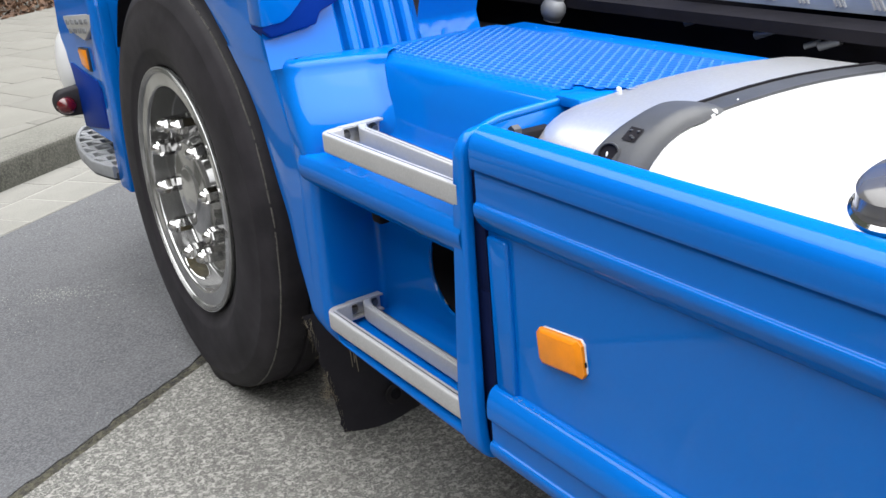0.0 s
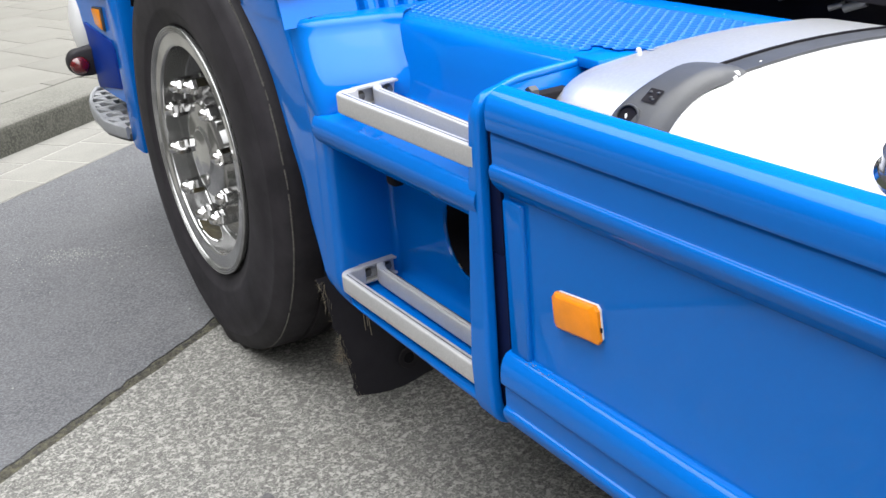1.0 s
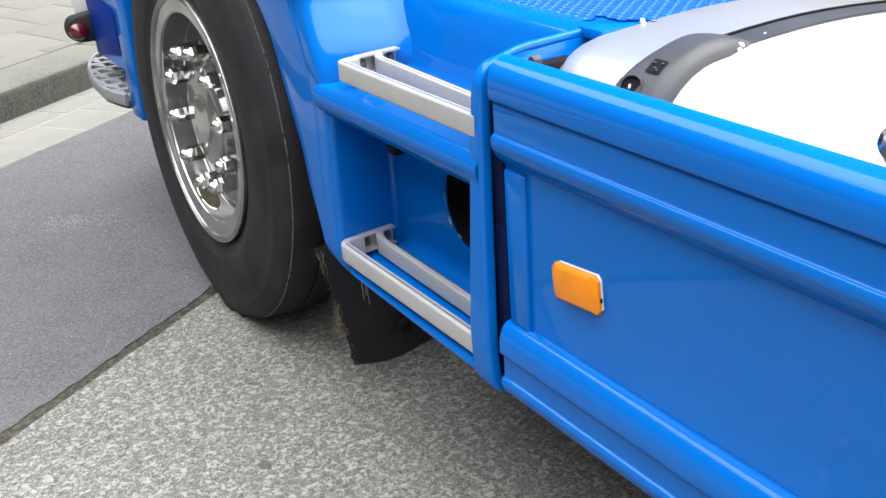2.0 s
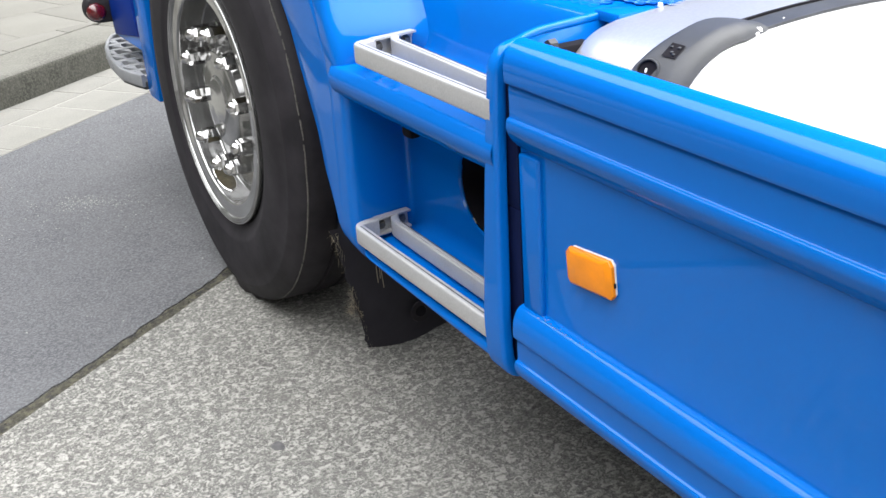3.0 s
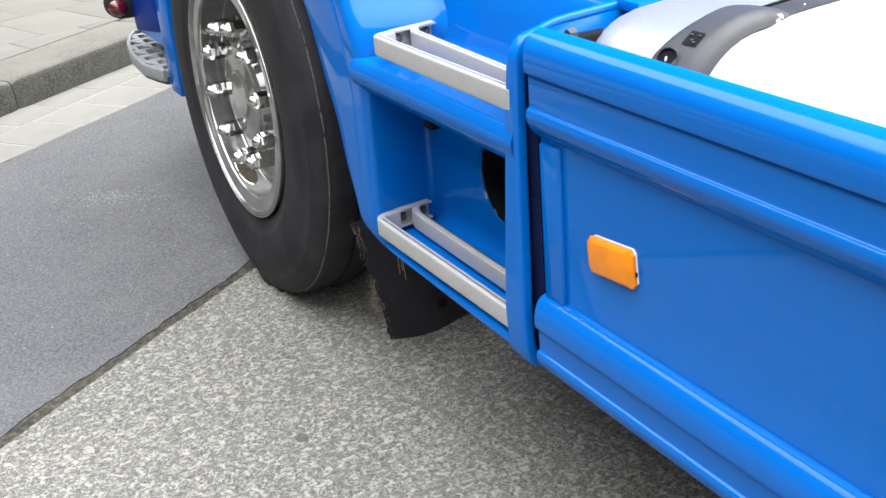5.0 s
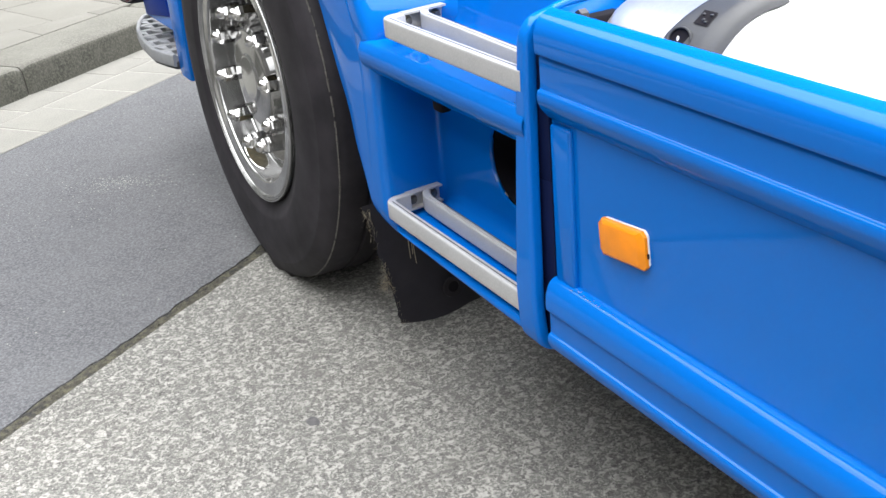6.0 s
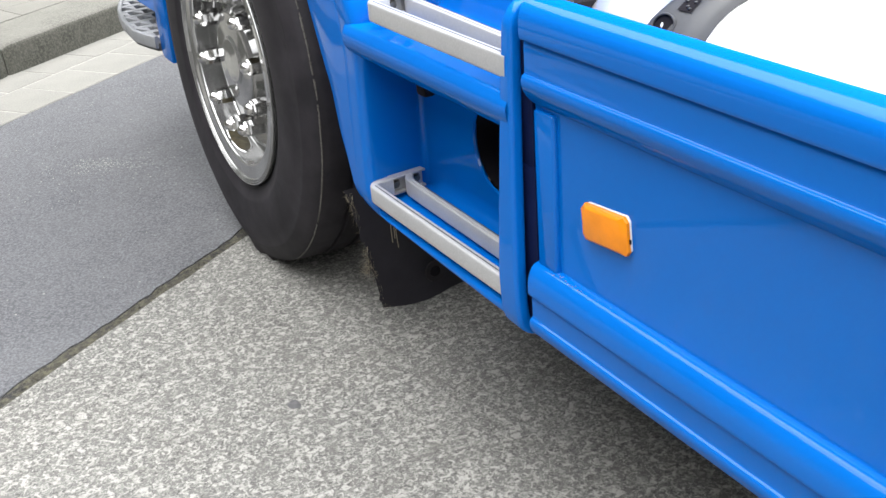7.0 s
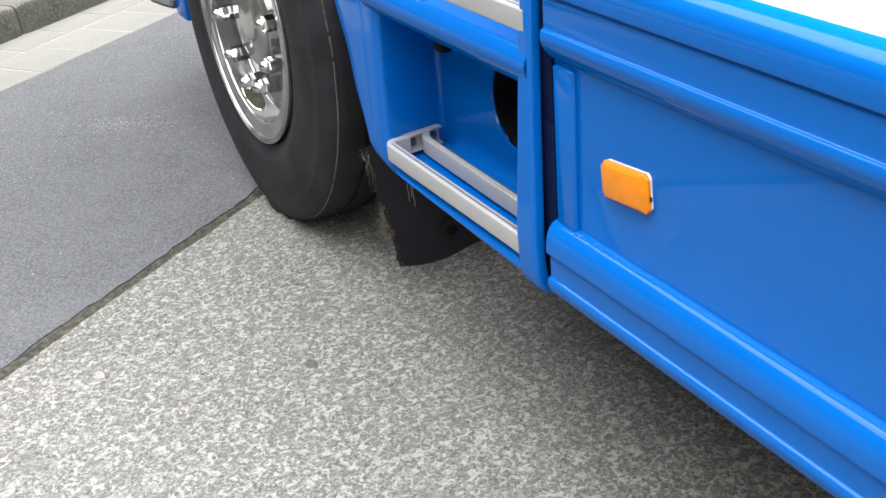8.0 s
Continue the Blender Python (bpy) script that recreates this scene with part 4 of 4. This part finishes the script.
# ---- mud flap with a frayed edge
bm = bmesh.new()
rows = []
rm = random.Random(8)
for i in range(26):
    f = i / 25
    z = 0.335 - 0.303 * f
    y_l = 0.050 + 0.064 * f + rm.uniform(-0.003, 0.003)
    bulge = 0.02 * math.sin(math.pi * f)
    rows.append([(-0.800 - 0.012 * f + bulge * (1 - q / 8) * 0.6, y_l + (0.345 - y_l) * q / 8, z - 0.016 * f * math.sin(math.pi * min(1.0, q / 6.5)) - rm.uniform(0, 0.002) * (1 if i == 25 else 0)) for q in range(9)])
bm = loft(rows)
bmesh.ops.solidify(bm, geom=bm.faces[:], thickness=0.008)
flap = part("mudflap", bm, FLAP, truck, "black rubber mud flap with a frayed edge")
b = bmesh.new()
bmesh.ops.create_cone(b, cap_ends=True, segments=20, radius1=0.013, radius2=0.013, depth=0.004, matrix=Matrix.Translation((-0.7935, 0.243, 0.092)) @ Matrix.Rotation(math.pi / 2, 4, "Y"))
part("flap_bolt", b, BLACK_PAINT, flap, "dull bolt head in the flap")
washer = lathe_y([(0.0135, 0.0), (0.0135, -0.0035), (0.0245, -0.0035), (0.0260, 0.0)], 0.0, 0.0, 28)
washer.transform(Matrix.Translation((-0.7940, 0.243, 0.092)) @ Matrix.Rotation(math.pi / 2, 4, "Z"))
part("flap_washer", washer, RUBBER, flap, "dull plastic washer round the bolt")
for x0, y0, z0, x1, y1, z1 in ((-0.775, 0.139, 0.270, -0.781, 0.141, 0.196), (-0.772, 0.147, 0.262, -0.779, 0.146, 0.205), (-0.777, 0.150, 0.255, -0.782, 0.154, 0.180)):
    part("straw_stalk", tube([(x0, y0, z0), ((x0 + x1) / 2, (y0 + y1) / 2 - 0.002, (z0 + z1) / 2), (x1, y1, z1)], 0.0009, 5), STRAW, flap, "dry stalk caught on the flap")
bm = bmesh.new()
for k in range(210):
    z = rm.choice((rm.uniform(0.03, 0.33), rm.uniform(0.12, 0.20), rm.uniform(0.27, 0.33)))
    y = 0.050 + 0.064 * (0.335 - z) / 0.303
    p = Vector((-0.800 + rm.uniform(-0.004, 0.012), y + rm.uniform(-0.002, 0.012), z))
    q = p + Vector((rm.gauss(0, 0.003), -abs(rm.gauss(0.003, 0.0045)), rm.gauss(-0.005, 0.008)))
    w = Vector((0.0008, 0.0, 0.0008))
    bm.faces.new([bm.verts.new(v) for v in (p - w, p + w, q + w * 0.4, q - w * 0.4)])
for k in range(80):
    p = Vector((-0.798 + rm.gauss(0, 0.004), 0.086 + rm.gauss(0, 0.005), 0.150 + rm.gauss(0, 0.010)))
    q = p + Vector((rm.gauss(0, 0.007), rm.gauss(-0.008, 0.006), rm.gauss(-0.008, 0.010)))
    w = Vector((0.0009, 0.0, 0.0009))
    bm.faces.new([bm.verts.new(v) for v in (p - w, p + w, q + w * 0.5, q - w * 0.5)])
part("frayed_fringe", bm, STRAW, flap, "dry straw and frayed strands")

# ---- fuel tank behind the skirt
def tank_section(grow=0.0, n=10):
    y0, y1, z0, z1, r = 0.070 - grow, 0.665 + grow, 0.30 - grow, 0.893 + grow, 0.110 + grow
    out = []
    for cx, cz, a0 in ((y1 - r, z1 - r, 0), (y0 + r, z1 - r, 90), (y0 + r, z0 + r, 180), (y1 - r, z0 + r, 270)):
        for k in range(n + 1):
            a = radians(a0 + 90 * k / n)
            out.append((cx + r * math.cos(a), cz + r * math.sin(a)))
        if a0 == 0:
            for k in range(1, 8):
                f = k / 8
                out.append((y1 - r + (y0 + 2 * r - y1) * f, z1 + 0.010 * math.sin(math.pi * f)))
    return out


def tank_rings(xs, grows):
    return [[(x, y, z) for y, z in tank_section(g)] for x, g in zip(xs, grows)]


tank = part("fuel_tank", loft(tank_rings([0.192, 0.197, 1.0, 2.4], [0.0, 0.001, 0.001, 0.001]), closed=True, caps=True), TANK, truck, "white fuel tank behind the skirt", smooth=30)
part("tank_end", loft(tank_rings([-0.006, -0.003, 0.006, 0.024, 0.060, 0.196], [-0.05, -0.026, -0.012, -0.004, 0.0, 0.0015]), closed=True, caps=True), TANK_END, tank, "brushed aluminium end band of the tank", smooth=50)
sec_out, sec_in = tank_section(0.0045), tank_section(0.0005)
part("tank_strap", loft([[(0.193, y, z) for y, z in sec_in], [(0.194, y, z) for y, z in sec_out], [(0.235, y, z) for y, z in sec_out], [(0.236, y, z) for y, z in sec_in]], closed=True), BLACK_PLASTIC, tank, "grey-black strap round the tank", smooth=40)
part("strap_edge", loft([[(x, y, z) for y, z in tank_section(g)] for x, g in ((0.189, 0.0005), (0.189, 0.007), (0.194, 0.007), (0.194, 0.0005))], closed=True), BLACK_PAINT, tank, "black rubber edge of the strap", smooth=40)
# moulded buckle cover over the near corner
def corner_point(f, lift):
    """f from 0 low on the near side, over the corner, to 1 on the top"""
    y0, z1, r = 0.070, 0.895, 0.112
    if f < 0.3:
        return y0 - lift, z1 - r - 0.10 * (0.3 - f) / 0.3
    if f < 0.8:
        a = radians(180 - 90 * (f - 0.3) / 0.5)
        return y0 + r + (r + lift) * math.cos(a), z1 - r + (r + lift) * math.sin(a)
    return y0 + r + 0.05 * (f - 0.8) / 0.2, z1 + lift + 0.003 * (f - 0.8) / 0.2
rings = []
for k in range(33):
    f = k / 32
    h = 0.020 if f < 0.78 else 0.020 - 0.013 * ((f - 0.78) / 0.22) ** 1.5
    w0, w1 = (0.178, 0.252) if f < 0.80 else (0.178 + 0.014 * (f - 0.8) / 0.2, 0.252 - 0.014 * (f - 0.8) / 0.2)
    w0 -= 0.022 * max(0.0, 1 - max(0.0, f - 0.52) / 0.18) ** 1.3
    prof = [(w0, 0.001), (w0 + 0.002, h * 0.7), (w0 + 0.012, h), (w1 - 0.016, h), (w1 - 0.004, h * 0.6), (w1, 0.001)]
    ring = []
    for x, lift in prof:
        y, z = corner_point(f, lift)
        ring.append((x, y, z))
    rings.append(rounded(ring, [0, 0.006, 0.008, 0.008, 0.006, 0], 3))
buckle = part("strap_buckle", loft(rings, caps=True), BLACK_PLASTIC, tank, "moulded grey plastic buckle cover", smooth=50)
def on_corner(x, f, lift):
    y, z = corner_point(f, lift)
    return Vector((x, y, z))
for name, xm, f, wx, df in (("square_slot", 0.213, 0.60, 0.012, 0.026),):
    a, b = on_corner(xm, f - df, 0.0203), on_corner(xm, f + df, 0.0203)
    n_out = on_corner(xm, f, 0.03) - on_corner(xm, f, 0.0)
    n_out.normalize()
    dx = Vector((wx, 0, 0))
    bm = bmesh.new()
    quad = [a - dx, a + dx, b + dx, b - dx]
    bm.faces.new([bm.verts.new(v + n_out * 0.0012) for v in quad])
    bmesh.ops.solidify(bm, geom=bm.faces[:], thickness=0.002)
    part(name, bm, BLACK_PAINT, tank, "dark square slot in the buckle")
for k, (dx, df) in enumerate(((-0.006, 0.010), (0.001, -0.008), (0.007, 0.012), (0.006, -0.014))):
    o = on_corner(0.213 + dx, 0.60 + df, 0.0222)
    part("slot_tab", box(o.x - 0.0018, o.x + 0.0018, o.y - 0.002, o.y + 0.002, o.z - 0.001, o.z + 0.001, 0.0005, 1), BLACK_PLASTIC, tank)
# round socket at the buckle's lower end: a short tube with a dark bottom and a pale pin
SO, SD = Vector((0.199, 0.0765, 0.8675)), Vector((0.35, -0.80, 0.49)).normalized()
SM = Matrix.Translation(SO) @ SD.to_track_quat("Z", "Y").to_matrix().to_4x4()
sock = [(0.0165, -0.02), (0.0160, 0.001), (0.0150, 0.003), (0.0138, 0.003), (0.0128, 0.001)]
bm = loft([[SM @ Vector((r * math.cos(a), r * math.sin(a), h)) for r, h in sock] for a in [2 * math.pi * k / 32 for k in range(32)]], ring_closed=True)
socket = part("socket_collar", bm, BLACK_PLASTIC, tank, "moulded collar of the buckle's socket", smooth=40)
well = [(0.0130, 0.002), (0.0126, -0.001), (0.0002, -0.0012)]
bm = loft([[SM @ Vector((r * math.cos(a), r * math.sin(a), h)) for r, h in well] for a in [2 * math.pi * k / 32 for k in range(32)]], ring_closed=True)
part("socket_well", bm, BLACK_PAINT, socket, "dark round socket")
bm = loft([[SM @ Vector((-0.003 + r * math.cos(a), 0.001 + 2.2 * r * math.sin(a), h)) for r, h in ((0.0016, -0.002), (0.0014, 0.000), (0.0002, 0.0008))] for a in [2 * math.pi * k / 12 for k in range(12)]], ring_closed=True)
part("socket_pin", bm, WHITE_PLASTIC, socket, "pale pin in the socket")
rc = random.Random(4)
for cx, cy, cz, size in ((0.2385, 0.214, 0.9010, 0.0048), (0.2440, 0.206, 0.8985, 0.0035), (0.2220, 0.272, 0.9025, 0.0030)):
    bm = bmesh.new()
    bmesh.ops.create_icosphere(bm, subdivisions=2, radius=size, matrix=Matrix.Translation((cx, cy, cz)) @ Matrix.Diagonal((0.7, 1.3, 0.8, 1)))
    for v in bm.verts:
        v.co += Vector((rc.uniform(-1, 1), rc.uniform(-1, 1), rc.uniform(-1, 1))) * size * 0.22
    part("strap_clip", bm, WHITE_PLASTIC, tank, "small pale clip")
# filler cap
CAPX, CAPY, CAPZ = 0.626, 0.092, 0.889
cap_m = pose(CAPX, CAPY, CAPZ, 18, 0, 0)
capr = [(0.050, -0.02), (0.050, 0.008), (0.054, 0.010), (0.055, 0.016), (0.052, 0.020), (0.050, 0.022), (0.047, 0.036), (0.038, 0.043), (0.0005, 0.046)]
bm = loft([[cap_m @ Vector((r * math.cos(a), r * math.sin(a), h)) for r, h in capr] for a in [2 * math.pi * k / 48 for k in range(48)]], ring_closed=True)
part("filler_cap", bm, GLOSS_BLACK, tank, "dark grey glossy filler cap with a chrome ring", smooth=35)
ringr = [(0.0535, 0.008), (0.0575, 0.010), (0.0580, 0.016), (0.054, 0.019)]
bm = loft([[cap_m @ Vector((r * math.cos(a), r * math.sin(a), h)) for r, h in ringr] for a in [2 * math.pi * k / 48 for k in range(48)]], ring_closed=True)
part("cap_ring", bm, CHROME, tank, "chrome ring")
# pale peg and bracket in the gap between deck and tank
part("tank_bracket", box(-0.014, 0.010, 0.050, 0.135, 0.60, 0.862, 0.004), BLACK_PAINT, truck, "black tank bracket")
b = bmesh.new()
bmesh.ops.create_cone(b, cap_ends=True, segments=6, radius1=0.009, radius2=0.009, depth=0.012, matrix=Matrix.Translation((0.006, 0.070, 0.866)) @ Matrix.Rotation(math.pi / 2, 4, "X"))
part("bracket_bolt", b, BLACK_PLASTIC, truck, "dull dark bolt")
part("peg", box(0.017, 0.024, 0.239, 0.245, 0.885, 0.899, 0.002), WHITE_PLASTIC, truck, "small white plastic peg")

# ---- chassis behind the deck
part("chassis_rail", extrude_x([(0.70, 0.62), (0.62, 0.62), (0.62, 0.64), (0.68, 0.64), (0.68, 0.91), (0.62, 0.91), (0.62, 0.93), (0.70, 0.93)], -1.2, 4.0, 1, closed=True, caps=True), BLACK_PAINT, truck, "black steel chassis rail")
# both boxes reach low to block light under the lorry; far_flank is unseen
part("engine_block", box(-0.95, 3.0, 0.86, 1.55, 0.34, 1.02, 0.03), BLACK_PAINT, truck, "dark machinery between the rails")
part("far_flank", box(-0.6, 3.0, 1.75, 2.40, 0.30, 0.92, 0.03), BLACK_PAINT, truck, "unseen dark far side of the chassis, kept low to block light")
for i, (x, z, s) in enumerate(((-0.275, 0.903, 0.011), (-0.105, 0.898, 0.014), (0.000, 0.890, 0.009), (0.030, 0.893, 0.013))):
    p = Vector((x, 0.64, z))
    part("hose_fitting", tube([p, p + Vector((s * 2.6, 0.01, s * 0.9))], s * 0.55, 10), CAST, truck, "dull metal hose fitting")
b = tube([(-0.622, 0.60, 0.885), (-0.612, 0.605, 0.93), (-0.590, 0.61, 1.03)], 0.018, 14)
bmesh.ops.create_uvsphere(b, u_segments=16, v_segments=10, radius=0.026, matrix=Matrix.Translation((-0.615, 0.60, 0.908)))
part("air_coupling", b, CAST, truck, "pale metal air coupling")
plate = part("chequer_plate", extrude_x([(0.705, 0.937), (0.708, 1.10), (0.74, 1.115), (1.5, 1.115)], -0.32, 3.0, 1), CHEQUER, truck, "grey chequer plate over the chassis")
bars = bmesh.new()
for i in range(40):
    for j in range(4):
        cx, cz = -0.30 + 0.075 * i + (0.0375 if j % 2 else 0), 0.957 + 0.036 * j
        for q in range(3):
            m = Matrix.Translation((cx + 0.009 * q, 0.7045, cz)) @ Matrix.Rotation(radians(-30), 4, "Y") @ Matrix.Diagonal((0.0035, 0.004, 0.028, 1))
            bmesh.ops.create_cube(bars, size=1, matrix=m)
part("plate_lugs", bars, ALU, plate, "bright worn lugs")

# ---- front end before the wheel: bumper flank, step and marker lamps
FRONT = [(0.44, -1.895), (0.57, -1.905), (0.71, -1.908), (0.80, -1.915), (0.90, -1.925), (1.1, -2.02)]
NOSE = [(0.44, -2.375), (0.50, -2.388), (0.60, -2.412), (0.668, -2.432), (0.715, -2.478), (0.784, -2.510), (0.88, -2.495), (1.1, -2.55)]
rings = []
for k in range(23):
    z = 0.492 + 0.608 * k / 22
    xf, xn = lerp_table(FRONT, z), lerp_table(NOSE, z)
    hollow = 0.012 if 0.52 < z < 0.655 else 0.0
    pts = [(xf + 0.0, 0.30, z), (xf, 0.05, z), (xf - 0.008, 0.034, z), (xf - 0.055, 0.030, z), (xf - 0.075, 0.034 + hollow, z), (xn + 0.05, 0.036 + hollow, z), (xn + 0.03, 0.036, z), (xn + 0.008, 0.040, z), (xn - 0.01, 0.075, z), (xn - 0.05, 0.30, z)]
    rings.append(rounded(pts, [0, 0.01, 0.01, 0.012, 0.006, 0.006, 0.006, 0.012, 0.02, 0], 2))
bumper = part("front_bumper", loft(rings, caps=True), BLUE, truck, "blue bumper flank before the wheel", smooth=45)
part("flank_panel", flat_prism([(-2.385, 0.690), (-2.09, 0.668), (-2.052, 0.532), (-2.328, 0.494)], 0.030, 0.05, 0.004), DARK_BLUE, bumper, "dark blue inset panel")
part("bumper_edge", flat_prism([(-2.000, 0.385), (-1.985, 0.372), (-1.897, 0.372), (-1.903, 0.57), (-1.906, 0.71), (-1.913, 0.80), (-1.923, 0.90), (-1.995, 1.08), (-2.045, 1.08), (-2.015, 0.70)], 0.021, 0.06, 0.006), BLUE, bumper)
marker = part("corner_marker", flat_prism([(-2.234, 0.754), (-2.137, 0.760), (-2.132, 0.692), (-2.210, 0.700)], 0.027, 0.036, 0.002), BLACK_PLASTIC, truck, "amber corner marker set in the bumper flank")
part("marker_lens", flat_prism([(-2.226, 0.750), (-2.139, 0.756), (-2.136, 0.697), (-2.206, 0.705)], 0.023, 0.030, 0.003), ORANGE, marker, "amber lens")
tread = part("entry_step", flat_prism([(-2.323, 0.841), (-1.995, 0.873), (-2.010, 0.832), (-2.105, 0.788), (-2.290, 0.806)], 0.020, 0.040, 0.004), ALU, truck, "pale aluminium entry step plate")
for j in range(2):
    for k in range(5 - j):
        x, z = -2.262 + 0.055 * k + 0.02 * j, 0.828 - 0.024 * j + 0.005 * k
        part("grip_stud", flat_prism([(x - 0.014, z + 0.006), (x + 0.010, z + 0.009), (x + 0.014, z - 0.006), (x - 0.008, z - 0.008)], 0.015, 0.021, 0.002), CAST, tread)

# front step: a cast grating
outline = [(-2.0, 0.012), (-2.05, -0.002), (-2.13, -0.016), (-2.30, -0.005), (-2.45, 0.020), (-2.55, 0.050), (-2.63, 0.085), (-2.665, 0.13), (-2.65, 0.21), (-2.0, 0.21)]
front_step = part("front_step", prism(outline, 0.388, 0.414, 0.006), BLACK_PLASTIC, truck, "pale cast aluminium step with triangular holes")
EDGE = [(-2.665, 0.13), (-2.63, 0.085), (-2.55, 0.050), (-2.45, 0.020), (-2.30, -0.005), (-2.13, -0.016), (-2.05, -0.002), (-2.0, 0.012)]
BARS = [-2.645, -2.570, -2.492, -2.412, -2.330, -2.248, -2.168, -2.092, -2.015]
grate = []
for i, xb in enumerate(BARS):
    ya = lerp_table(EDGE, xb) + 0.002
    grate.append(box(xb - 0.013, xb + 0.013, ya, 0.207, 0.408, 0.430, 0.0015, 1))
    if i + 1 == len(BARS):
        break
    xn = BARS[i + 1]
    y = max(ya, lerp_table(EDGE, xn)) + (0.012 if i % 2 else 0.034)
    while y < 0.20:          # a sloping web between two triangular holes
        grate.append(prism([(xb + 0.012, y - 0.024), (xb + 0.012, y + 0.005), (xn - 0.012, y + 0.002), (xn - 0.012, y - 0.002)], 0.410, 0.4285, 0.001))
        y += 0.046
bm = join(*grate)
part("grating", bm, STEP_CAST, front_step, "pale tread with triangular holes")
rim_path = [(x, lerp_table(EDGE, x), 0.416) for x in [-2.0 - 0.66 * k / 40 for k in range(41)]] + [(-2.667, 0.205, 0.416)]
part("grating_edge", sweep(rim_path, round_section(0.012, 0.036, 0.004)), STEP_CAST, front_step)

# red lamp in a rubber head on a short arm, and the white bumper corner behind it
def head_ring(x, grow):
    """A rounded wedge in y and z that widens towards the bumper."""
    ring = rounded([(x, -0.047 - grow, 0.584), (x, -0.030, 0.612 + grow), (x, 0.045, 0.622 + grow), (x, 0.060, 0.530 - grow), (x, -0.010, 0.531 - grow), (x, -0.042 - grow, 0.548)], [0.02, 0.022, 0.012, 0.012, 0.018, 0.018], 5, closed=True)
    return ring


head = loft([head_ring(-2.405, -0.012), head_ring(-2.398, -0.002), head_ring(-2.385, 0.0), head_ring(-2.352, 0.0), head_ring(-2.345, -0.003), head_ring(-2.342, -0.008)], closed=True, caps=True)
arm = part("marker_arm", head, RUBBER, truck, "black rubber arm with a red marker lamp", smooth=60)
rings = [[(-2.350 + dx, -0.013 + r * 0.0285 * math.cos(a) - 0.3 * r * 0.008 * math.sin(a), 0.568 + r * 0.0265 * math.sin(a)) for a in [2 * math.pi * k / 32 for k in range(32)]]
         for r, dx in ((1.06, 0.0), (1.05, 0.009), (0.98, 0.013), (0.86, 0.018), (0.66, 0.023), (0.4, 0.0265), (0.12, 0.028))]
part("red_lens", loft(rings, closed=True, caps=True), RED, arm, "red marker lens", smooth=60)
b = bmesh.new()
bmesh.ops.create_uvsphere(b, u_segments=32, v_segments=20, radius=1.0, matrix=Matrix.Translation((-2.50, 0.070, 0.665)) @ Matrix.Diagonal((0.10, 0.055, 0.125, 1)))
part("bumper_corner", b, WHITE_PLASTIC, truck, "white rounded bumper corner")
